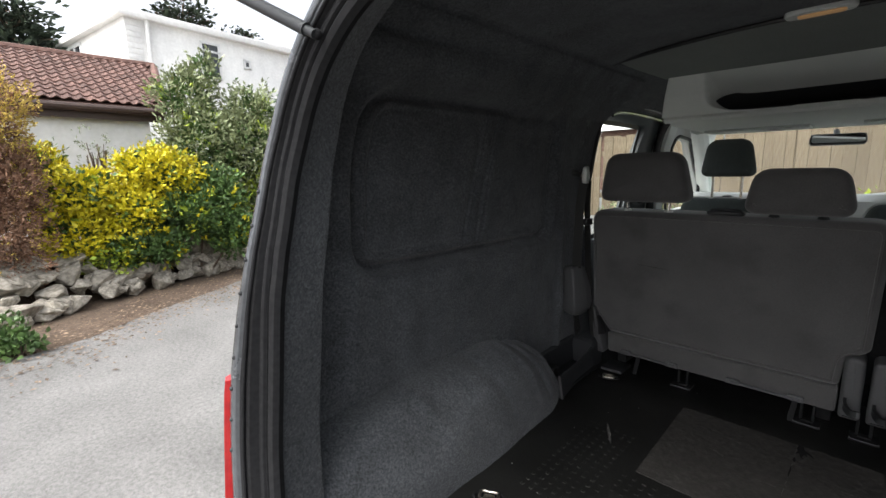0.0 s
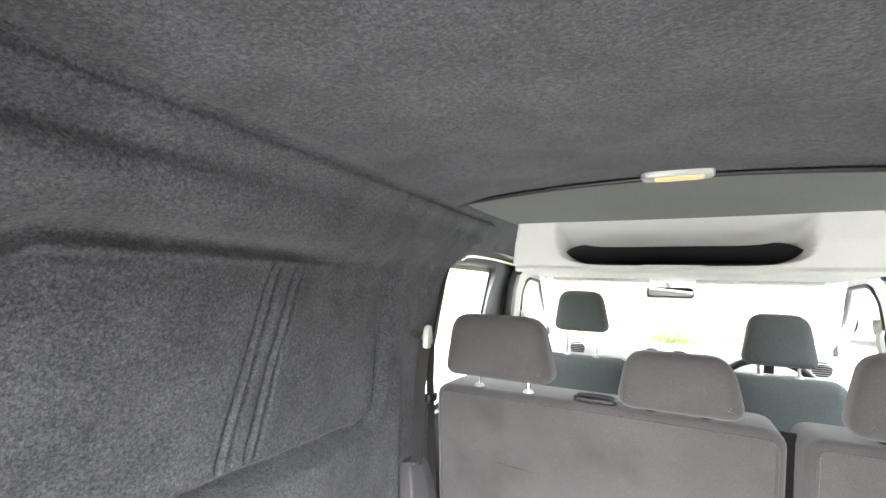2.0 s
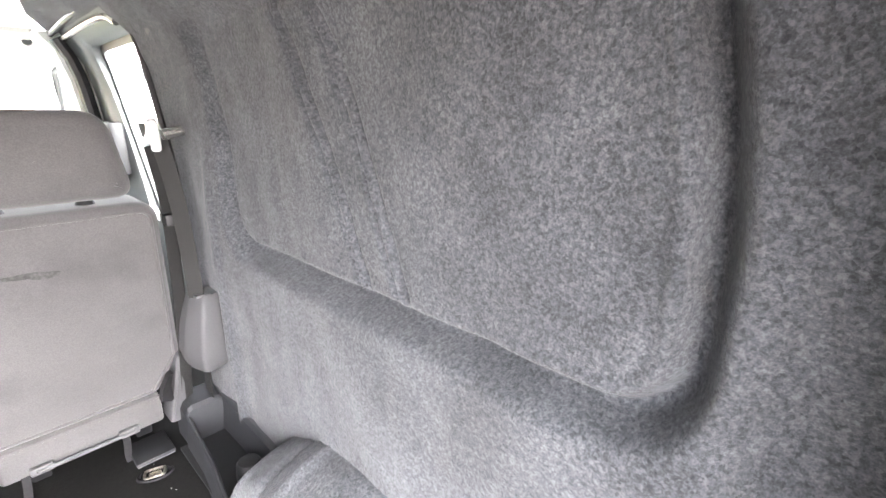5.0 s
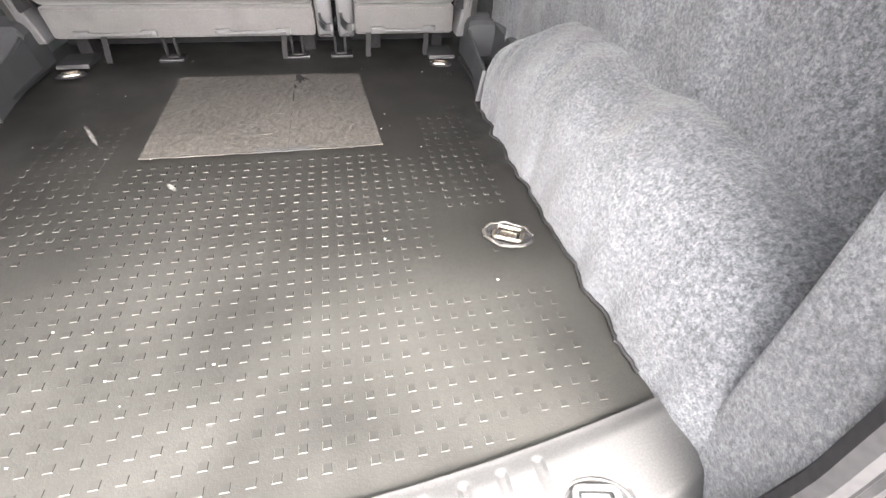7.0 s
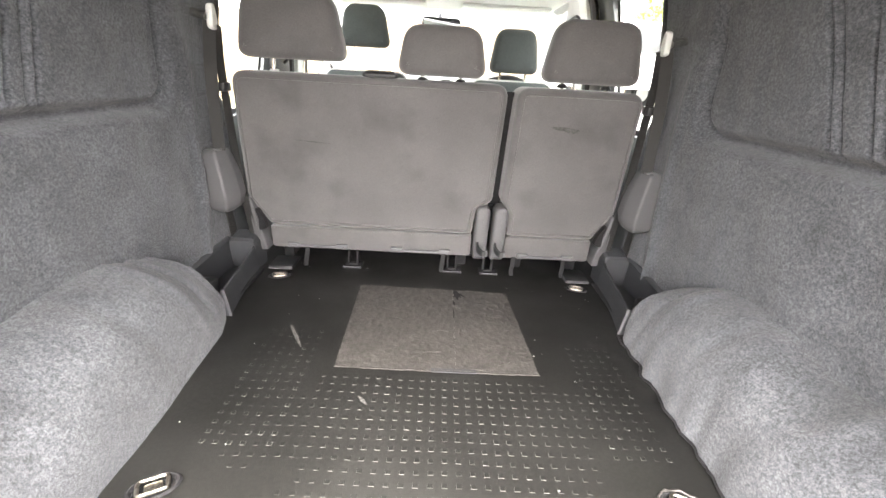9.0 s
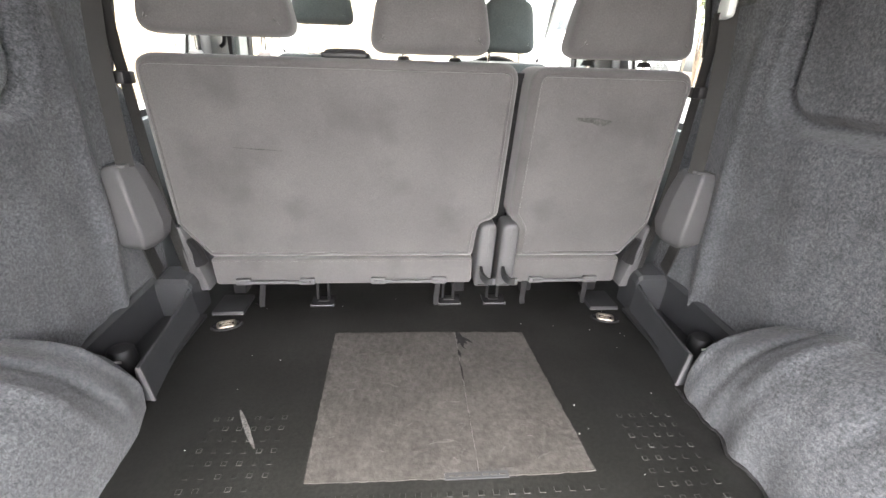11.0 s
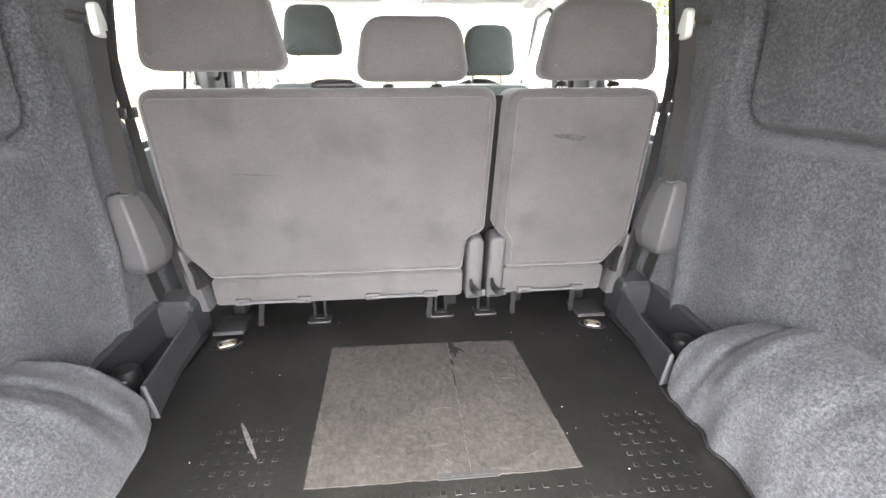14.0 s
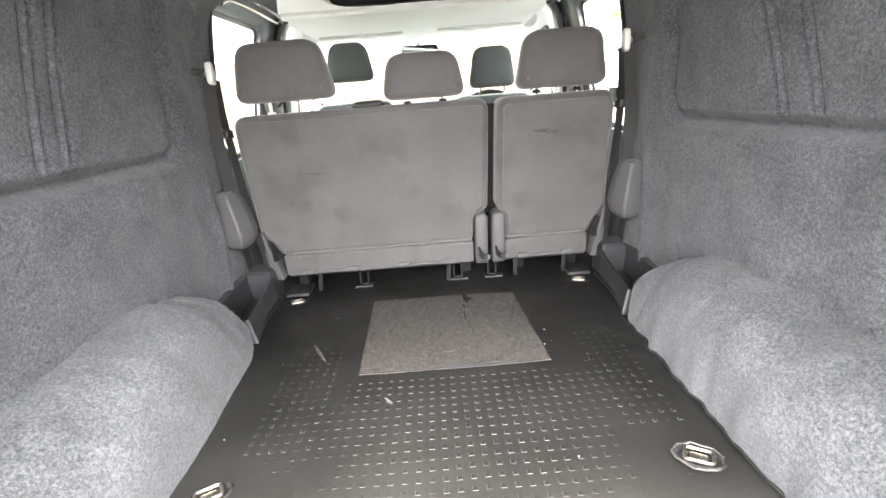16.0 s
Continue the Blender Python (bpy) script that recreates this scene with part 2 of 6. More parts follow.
# ---- mesh helpers ----
def part(name, bm, mat, parent=None, label="", sharp=35.0):
    """One mesh object out of a bmesh, under its thing or part."""
    bmesh.ops.recalc_face_normals(bm, faces=bm.faces[:])
    for f in bm.faces:
        f.smooth = True
    for e in bm.edges:
        if len(e.link_faces) == 2 and e.calc_face_angle(0.0) > radians(sharp):
            e.smooth = False
    me = bpy.data.meshes.new(name)
    bm.to_mesh(me)
    bm.free()
    me.materials.append(mat)
    ob = new(name, me)
    if parent is not None:
        ob.parent = parent
    if label:
        ob["label"] = label
    return ob


def shared(name, me, parent, m):
    ob = new(name, me)
    ob.parent, ob.matrix_basis = parent, m
    return ob


def thing(name, label, category, at=(0, 0, 0), group="", kind=""):
    ob = new(name)
    ob.location, ob.empty_display_size = at, 0.1
    return tagged(ob, label, category, group, kind)


def box(bm, lo, hi, bevel=0.0, seg=2, m=None):
    """A box between two corners, with rounded edges; m turns it."""
    r = bmesh.ops.create_cube(bm, size=1.0)["verts"]
    for v in r:
        v.co = Vector([lo[i] + (v.co[i] + 0.5) * (hi[i] - lo[i]) for i in range(3)])
    faces = list({f for v in r for f in v.link_faces})
    if bevel:
        edges = list({e for f in faces for e in f.edges})
        got = bmesh.ops.bevel(bm, geom=edges, offset=bevel, segments=seg, affect="EDGES", profile=0.5)
        r = list({v for f in got["faces"] for v in f.verts} | {v for v in r if v.is_valid})
    if m is not None:
        for v in r:
            v.co = m @ v.co
    return r


def loft(bm, rings, closed=True, caps=True):
    rows = [[bm.verts.new(p) for p in ring] for ring in rings]
    n = len(rows[0])
    for a, b in zip(rows, rows[1:]):
        for i in range(n if closed else n - 1):
            j = (i + 1) % n
            bm.faces.new((a[i], a[j], b[j], b[i]))
    if caps and closed:
        bm.faces.new(rows[0][::-1])
        bm.faces.new(rows[-1])
    return rows


def tube(bm, pts, r, n=8, flat=None):
    """A round or flat strip along points. flat: (half width, half thickness, width direction)."""
    pts = [Vector(p) for p in pts]
    rings, last = [], None
    for i, p in enumerate(pts):
        d = (pts[min(i + 1, len(pts) - 1)] - pts[max(i - 1, 0)]).normalized()
        if flat:
            w = Vector(flat[2])
            w = (w - d * w.dot(d)).normalized()
            t = d.cross(w)
            a, b = flat[0], flat[1]
            rings.append([p + w * a + t * b, p - w * a + t * b, p - w * a - t * b, p + w * a - t * b])
        else:
            u = (last - d * last.dot(d)).normalized() if last else d.orthogonal().normalized()
            last = u
            t = d.cross(u)
            rings.append([p + (u * math.cos(k * 2 * math.pi / n) + t * math.sin(k * 2 * math.pi / n)) * r for k in range(n)])
    loft(bm, rings)


def spline(pts, n=8):
    """Smooth points through the given ones."""
    pts = [Vector(p) for p in pts]
    out = []
    for i in range(len(pts) - 1):
        p0, p1, p2, p3 = pts[max(i - 1, 0)], pts[i], pts[i + 1], pts[min(i + 2, len(pts) - 1)]
        for k in range(n):
            t = k / n
            out.append(0.5 * (2 * p1 + (p2 - p0) * t + (2 * p0 - 5 * p1 + 4 * p2 - p3) * t * t + (3 * p1 - p0 - 3 * p2 + p3) * t ** 3))
    return out + [pts[-1]]


def round_poly(corners, seg=6):
    """Outline through corners (x, z, radius), each rounded by an arc."""
    out, n = [], len(corners)
    for i in range(n):
        p = Vector(corners[i][:2])
        a, b = Vector(corners[i - 1][:2]), Vector(corners[(i + 1) % n][:2])
        r = corners[i][2]
        ua, ub = (a - p).normalized(), (b - p).normalized()
        ang = ua.angle(ub)
        k = min(r / max(math.tan(ang / 2), 1e-3), 0.49 * (a - p).length, 0.49 * (b - p).length)
        s, e = p + ua * k, p + ub * k
        for j in range(seg + 1):
            t = j / seg
            out.append(s * (1 - t) ** 2 + p * 2 * t * (1 - t) + e * t * t)
    return out


def inset(outline, d):
    """The outline moved inwards by d."""
    n = len(outline)
    area = sum(outline[i - 1].x * outline[i].y - outline[i].x * outline[i - 1].y for i in range(n))
    s = 1 if area > 0 else -1
    out = []
    for i in range(n):
        k = 1
        t = outline[(i + 1) % n] - outline[i - 1]
        while t.length < 1e-6:
            k += 1
            t = outline[(i + k) % n] - outline[i - k]
        t.normalize()
        out.append(outline[i] + Vector((-t.y, t.x)) * d * s)
    return out


def pillow(bm, outline, y0, y1, r, steps=4, place=lambda x, y, z: (x, y, z), bulge=0.0):
    """A cushion with rounded rims: an outline in x and z, between y0 and y1. bulge lifts the middle of both faces."""
    rings = []
    mid = sum(outline, Vector((0, 0))) / len(outline)
    core = inset(outline, r)
    if bulge:
        for f in (0.02, 0.2, 0.4, 0.75):
            rings.append(([mid + (p - mid) * f for p in core], y0 - bulge * (1 - f * f)))
    for j in range(steps + 1):
        a = j / steps * math.pi / 2
        rings.append((inset(outline, r * (1 - math.sin(a))), y0 + r * (1 - math.cos(a))))
    for j in range(steps + 1):
        a = j / steps * math.pi / 2
        rings.append((inset(outline, r * (1 - math.cos(a))), y1 - r * (1 - math.sin(a))))
    if bulge:
        for f in (0.75, 0.4, 0.2, 0.02):
            rings.append(([mid + (p - mid) * f for p in core], y1 + bulge * (1 - f * f)))
    loft(bm, [[place(p.x, y, p.y) for p in o] for o, y in rings])


def smooth01(t):
    t = max(0.0, min(1.0, t))
    return t * t * (3 - 2 * t)


def interp(x, table):
    if x <= table[0][0]:
        return table[0][1]
    for (a, u), (b, v) in zip(table, table[1:]):
        if x <= b:
            return u + (v - u) * (x - a) / (b - a)
    return table[-1][1]


def sheet(bm, nu, nv, f):
    g = [[bm.verts.new(f(i / nu, j / nv)) for j in range(nv + 1)] for i in range(nu + 1)]
    for i in range(nu):
        for j in range(nv):
            bm.faces.new((g[i][j], g[i + 1][j], g[i + 1][j + 1], g[i][j + 1]))
    return g


def thicken(bm, d):
    """Gives an open sheet the thickness d, against its normals."""
    bmesh.ops.recalc_face_normals(bm, faces=bm.faces[:])
    bmesh.ops.solidify(bm, geom=bm.faces[:], thickness=d)

# ---- the van: floor, sill, linings ----
FZ = 0.58


def wall_x(z):
    return interp(z, [(0.5, 0.745), (1.13, 0.738), (1.2, 0.742), (1.4, 0.738), (1.55, 0.73), (1.63, 0.712), (1.70, 0.65), (1.76, 0.598), (1.815, 0.548)])


def side_x(z):
    return interp(z, [(0.4, 0.74), (1.2, 0.75), (1.4, 0.742), (1.55, 0.728), (1.66, 0.70), (1.75, 0.62)])


def ceil_z(x, y):
    crown = interp(y, [(0.4, 0.03), (1.5, 0.035), (2.05, -0.012)])
    return 1.815 + crown * (1 - (x / 0.56) ** 2)


def rect_gap(y, z, y0, y1, z0, z1, r):
    qy, qz = abs(y - (y0 + y1) / 2) - (y1 - y0) / 2 + r, abs(z - (z0 + z1) / 2) - (z1 - z0) / 2 + r
    return math.hypot(max(qy, 0), max(qz, 0)) + min(max(qy, qz), 0) - r


def sill_in(x):
    return 0.238 + 0.18 * x * x


def sill_out(x):
    return 0.080 + 0.30 * x * x


# rubber floor
def floor_z(x, y):
    z = FZ + 0.004 * noise.noise((x * 6.6, y * 6.9, 0))
    for cx, cy, r, h in ((0.505, 1.185, 0.025, 0.006), (0.55, 1.02, 0.03, 0.008), (0.552, 0.90, 0.025, 0.007), (0.548, 1.13, 0.02, 0.004), (-0.45, 1.10, 0.06, 0.004)):
        z += h * math.exp(-((x - cx) ** 2 + (y - cy) ** 2) / r ** 2)
    return z


bm = bmesh.new()
sheet(bm, 110, 130, lambda u, v: (-0.68 + 1.36 * u, sill_in(-0.68 + 1.36 * u) - 0.02 + v * (1.95 - sill_in(-0.68 + 1.36 * u)), floor_z(-0.68 + 1.36 * u, sill_in(-0.68 + 1.36 * u) - 0.02 + v * (1.95 - sill_in(-0.68 + 1.36 * u)))))
floor = tagged(part("floor", bm, RUBBER), "black studded rubber load floor, scuffed, with a dust film painted paler towards the sill", "floor", kind="structure")
bm = bmesh.new()
box(bm, (-0.68, 0.1, FZ - 0.05), (0.68, 2.2, FZ - 0.012), 0.004)
part("floor_pan", bm, PAINT, floor)
bm, worn, pale = bmesh.new(), bmesh.new(), bmesh.new()
SQUARE = ((-1, -1), (1, -1), (1, 1), (-1, 1))
for i in range(-19, 20):
    for j in range(34):
        x, y = i * 0.0272, 0.262 + j * 0.0278
        if y < sill_in(x) + 0.022 or abs(x) > 0.535 - (0.02 if x < 0 else 0):
            continue
        rubbed = (-0.46 < x < -0.29 and 0.74 < y < 1.20) or (0.39 < x < 0.53 and 0.76 < y < 1.17)
        if not rubbed and y > 0.995:
            continue
        # trodden flat towards the sides, crisp in the middle
        crisp = smooth01(1.25 - abs(x) / 0.34 + 0.9 * noise.noise((x * 5, y * 5, 6)))
        if y < 0.52:
            crisp = max(crisp, 0.45)
        if not rubbed and crisp < 0.08:
            continue
        z = floor_z(x, y)
        a, h = 0.0050 + 0.0010 * crisp, 0.0004 + 0.0007 * crisp
        lo = [bm.verts.new((x + s * a, y + t * a, z - 0.003)) for s, t in SQUARE]
        hi = [bm.verts.new((x + s * a * 0.8, y + t * a * 0.8, z + h)) for s, t in SQUARE]
        bm.faces.new(hi)
        for k in range(4):
            bm.faces.new((lo[k], lo[(k + 1) % 4], hi[(k + 1) % 4], hi[k]))
        # bare studs rubbed pale all round; the rest get a painted glint facing the tailgate
        bare = rubbed and noise.noise((x * 37, y * 37, 1)) > -0.1
        to = pale if bare else worn
        for k in range(4 if bare else 1):
            if k == 0 and noise.noise((x * 43, y * 43, 2)) < -0.25:
                continue
            p, q = SQUARE[k], SQUARE[(k + 1) % 4]
            e = [(x + p[0] * a * 0.99, y + p[1] * a * 0.99, z + h * 0.35), (x + q[0] * a * 0.99, y + q[1] * a * 0.99, z + h * 0.35), (x + q[0] * a * 0.80, y + q[1] * a * 0.80, z + h + 0.0002), (x + p[0] * a * 0.80, y + p[1] * a * 0.80, z + h + 0.0002)]
            to.faces.new([to.verts.new(c) for c in e])
tagged(part("stud", bm, STUD, floor), kind="stuff")
tagged(part("bare_stud", pale, BARE_STUD, floor, "studs rubbed pale all round"), kind="stuff")
tagged(part("worn_stud", worn, STUD_GLINT, floor, "pale glint painted on the stud edges facing the opening"), kind="stuff")
# pale scuffs and crumbs on the floor
for ax, ay, bx, by, w in ((-0.396, 1.203, -0.337, 1.100, 0.010), (-0.146, 0.912, -0.124, 0.884, 0.009)):
    bm = bmesh.new()
    d = Vector((bx - ax, by - ay, 0))
    n = Vector((-d.y, d.x, 0)).normalized()
    sheet(bm, 14, 2, lambda u, v: Vector((ax, ay, floor_z(ax + d.x * u, ay + d.y * u) + 0.0022)) + d * u + n * (v - 0.5) * w * (math.sin(math.pi * (0.04 + 0.92 * u)) ** 0.6) * (1 + 0.3 * noise.noise((u * 9, v, 3))))
    part("scuff_mark", bm, PALE_SCUFF, floor, "pale scuffed streak")
bm = bmesh.new()
rng = random.Random(8)
for k in range(55):
    x, y, r = rng.uniform(-0.53, 0.56), rng.choice((rng.uniform(0.3, 1.7), rng.uniform(1.0, 1.7))), rng.uniform(0.0005, 0.0012)
    box(bm, (x - r, y - r * 0.6, floor_z(x, y) + 0.0004), (x + r * rng.uniform(0.8, 2), y + r * 0.6, floor_z(x, y) + 0.0006 + r))
tagged(part("crumb", bm, PLASTIC_LIGHT, floor, "pale crumbs and grit"), kind="stuff")

# two worn sheets laid side by side on the floor
mat_sheet = thing("anti_slip_sheet", "worn grey-brown anti-slip sheet in two pieces on the floor", "floor sheet", (0.02, 1.24, FZ))
for cor in (((-0.226, 1.012), (0.083, 1.008), (0.084, 1.474), (-0.239, 1.478)), ((0.0835, 1.008), (0.298, 1.012), (0.270, 1.465), (0.0845, 1.472))):
    bm = bmesh.new()
    c = [Vector((p[0] - 0.02, p[1] - 1.24)) for p in cor]

    def on(u, v, c=c):
        p = c[0].lerp(c[1], u).lerp(c[3].lerp(c[2], u), v)
        e = 0.002 * noise.noise((p.x * 60, p.y * 60, 1))
        return (p.x + (e if u in (0, 1) else 0), p.y + (e if v in (0, 1) else 0), 0.0085 + 0.0012 * noise.noise((p.x * 14, p.y * 14, 2)) + 0.0016 * (1 - abs(noise.noise((p.x * 38, p.y * 70, 5))) * 5 if abs(noise.noise((p.x * 38, p.y * 70, 5))) < 0.2 else 0) * smooth01(noise.noise((p.x * 13, p.y * 13, 8)) * 3))
    sheet(bm, 80, 110, on)
    thicken(bm, 0.002)
    part("sheet_piece", bm, TAPE, mat_sheet)
TORN = ([(0.066, 0.228), (0.078, 0.222), (0.082, 0.205), (0.098, 0.190), (0.108, 0.172), (0.094, 0.182), (0.088, 0.186), (0.092, 0.168), (0.084, 0.176), (0.080, 0.160), (0.086, 0.146), (0.076, 0.158), (0.072, 0.176), (0.064, 0.170), (0.068, 0.190), (0.064, 0.200)],
        [(0.064, 0.150), (0.070, 0.132), (0.068, 0.112), (0.062, 0.128)], [(0.0625, 0.10), (0.0665, 0.07), (0.065, 0.02), (0.0625, 0.04)])
for k, o in enumerate(TORN):
    bm = bmesh.new()
    bm.faces.new([bm.verts.new((x, y, 0.0118)) for x, y in o])
    part("torn_patch", bm, SATIN_BLACK, mat_sheet, "torn black hole along the seam")
bm = bmesh.new()
box(bm, (0.0, -0.236, 0.0095), (0.115, -0.222, 0.0118))
strip = part("printed_strip", bm, PLASTIC, mat_sheet, "pale strip of unreadable print")
for k in range(7):
    bm = bmesh.new()
    box(bm, (0.008 + 0.015 * k, -0.231, 0.0118), (0.019 + 0.015 * k, -0.227, 0.0122))
    part("print_bar", bm, TAPE, strip)
rng = random.Random(17)
for k in range(22):
    x, y = rng.uniform(-0.22, 0.23), rng.choice((rng.uniform(-0.20, -0.10), rng.uniform(-0.20, 0.20)))
    turn, ln, bend = rng.uniform(-0.9, 0.9), rng.uniform(0.010, 0.038), rng.uniform(-0.006, 0.006)
    bm = bmesh.new()
    sheet(bm, 6, 1, lambda u, v: (x + math.cos(turn) * (u - 0.5) * ln, y + math.sin(turn) * (u - 0.5) * ln + bend * math.sin(3 * u) + (v - 0.5) * 0.0024 * math.sin(math.pi * (0.08 + 0.84 * u)), 0.0122))
    part("scratch", bm, PALE_SCUFF, mat_sheet, "pale scratch")
for x, y, w, turn in ((0.0, -0.150, 0.05, 12), (-0.10, 0.02, 0.03, -20), (0.03, -0.04, 0.035, 8), (0.19, -0.19, 0.04, 35), (-0.13, 0.14, 0.03, 0)):
    bm = bmesh.new()
    m = Matrix.Translation((x, y, 0.0105)) @ Matrix.Rotation(radians(turn), 4, "Z")
    sheet(bm, 10, 4, lambda u, v: m @ Vector(((u - 0.5) * w, (v - 0.5) * 0.008 * math.sin(math.pi * max(0.1, u)) + 0.003 * math.sin(u * 5), 0.0012 * math.sin(math.pi * v))))
    part("wrinkle", bm, TAPE, mat_sheet, "raised wrinkle", 180)


# sill panel
def sill_z(x, y):
    yi, yo = sill_in(x), sill_out(x)
    v = (yi - y) / (yi - yo)
    z = 0.593 + 0.007 * smooth01(v / 0.2) - 0.022 * smooth01((v - 0.78) / 0.22)
    k = abs(((x + 0.0273) / 0.0447) % 1 - 0.5) * 0.0447
    if -0.375 < x < 0.405:
        z -= 0.0055 * (1 - smooth01((k - 0.002) / 0.006)) * smooth01((v - 0.08) / 0.06) * (1 - smooth01((v - 0.16) / 0.34))
    for cx, w in ((0.001, 0.044), (0.255, 0.046)):
        d = rect_gap(x, y, cx - w - 0.006, cx + w + 0.006, 0.02, 0.174, 0.024)
        z -= 0.034 * (1 - smooth01((d + 0.008) / 0.009)) + 0.01 * (1 - smooth01((rect_gap(x, y, cx - w, cx + w, -0.02, 0.140, 0.02) + 0.01) / 0.004))
    for cx in (-0.403, 0.445):
        d = math.hypot((x - cx) / 0.042, (y - 0.197) / 0.027)
        z -= 0.012 * (1 - smooth01((d - 0.8) / 0.25))
    return z


bm = bmesh.new()


def on_sill(u, v):
    x = -0.61 + 1.24 * u
    yi, yo = sill_in(x), sill_out(x)
    y = yi + (yo - yi) * v
    return (x, y, sill_z(x, y))


sheet(bm, 330, 56, on_sill)
thicken(bm, 0.006)
sill = tagged(part("sill_panel", bm, SILL_PLASTIC), "scuffed grey ribbed plastic sill panel across the tailgate opening", "sill panel", kind="structure")
bm = bmesh.new()
tube(bm, spline([(0.0, 0.146, 0.552), (0.0, 0.145, 0.578), (0.0, 0.130, 0.590), (0.0, 0.110, 0.578), (0.0, 0.108, 0.552)], 5), 0.0065, 10)
box(bm, (-0.032, 0.104, 0.553), (0.032, 0.130, 0.562), 0.003)
striker = part("latch_striker", bm, CHROME, sill, "bright steel latch striker loop")
for x in (-0.022, 0.022):
    bm = bmesh.new()
    bmesh.ops.create_cone(bm, cap_ends=True, segments=12, radius1=0.010, radius2=0.009, depth=0.008, matrix=Matrix.Translation((x, 0.117, 0.566)))
    part("bolt", bm, CHROME, striker)


def lashing_ring(x, y, z, turn, torn=False, big=1.0):
    ob = thing("lashing_ring", "bright steel lashing ring in a " + ("torn black oval floor cup" if torn else "black oval floor cup" if z < 0.585 else "grey oval sill cup"), "lashing ring", (x, y, z), "lashing rings")
    ob.rotation_euler = (0, 0, radians(turn))
    bm = bmesh.new()
    rings = []
    for r, h in ((1.06, 0.0015), (0.97, 0.006), (0.88, 0.0055), (0.80, -0.001), (0.1, -0.002)):
        rings.append([(0.041 * big * r * math.cos(a), 0.026 * big * r * math.sin(a), h + 0.003) for a in np.linspace(0, 2 * math.pi, 29)[:-1]])
    loft(bm, rings, caps=False)
    bm.faces.new(bm.verts[-28:])
    part("cup", bm, SATIN_BLACK if z < 0.585 else SILL_PLASTIC, ob, sharp=50)
    bm = bmesh.new()
    o = round_poly([(-0.023 * big, -0.015 * big, 0.008), (0.023 * big, -0.015 * big, 0.008), (0.023 * big, 0.015 * big, 0.008), (-0.023 * big, 0.015 * big, 0.008)], 4)
    pts = [(p.x, p.y, 0.010) for p in o]
    tube(bm, pts + pts[:2], 0.0036 * big, 8)
    part("ring", bm, STEEL if z < 0.585 else PLASTIC_MID, ob)
    bm = bmesh.new()
    f = 1.0 if z < 0.585 else 1.15
    box(bm, (-0.014 * big * f, -0.009 * big * f, 0.0), (0.014 * big * f, 0.009 * big * f, 0.008), 0.003)
    part("base_plate", bm, STEEL if z < 0.585 else PLASTIC_MID, ob)
    if torn:
        bm = bmesh.new()
        pts = []
        for a in np.linspace(0.4, 5.6, 26):
            k = 1.08 + 0.16 * noise.noise((math.cos(a) * 3, math.sin(a) * 3, 7))
            pts.append((0.043 * k * math.cos(a), 0.030 * k * math.sin(a), 0.007 + 0.004 * noise.noise((a * 3, 0, 1))))
        tube(bm, pts, 0.0028, 6)
        part("torn_edge", bm, TAPE, ob, "ragged pale torn rubber edge")
    return ob


lashing_ring(-0.540, 1.529, FZ, 20, big=0.95)
lashing_ring(0.538, 1.535, FZ, -20, big=0.95)
lashing_ring(-0.462, 0.649, FZ, 28, big=1.05)
lashing_ring(0.492, 0.649, FZ, -28, True, 1.1)
lashing_ring(-0.403, 0.200, 0.589, 12)
lashing_ring(0.445, 0.195, 0.589, -12)


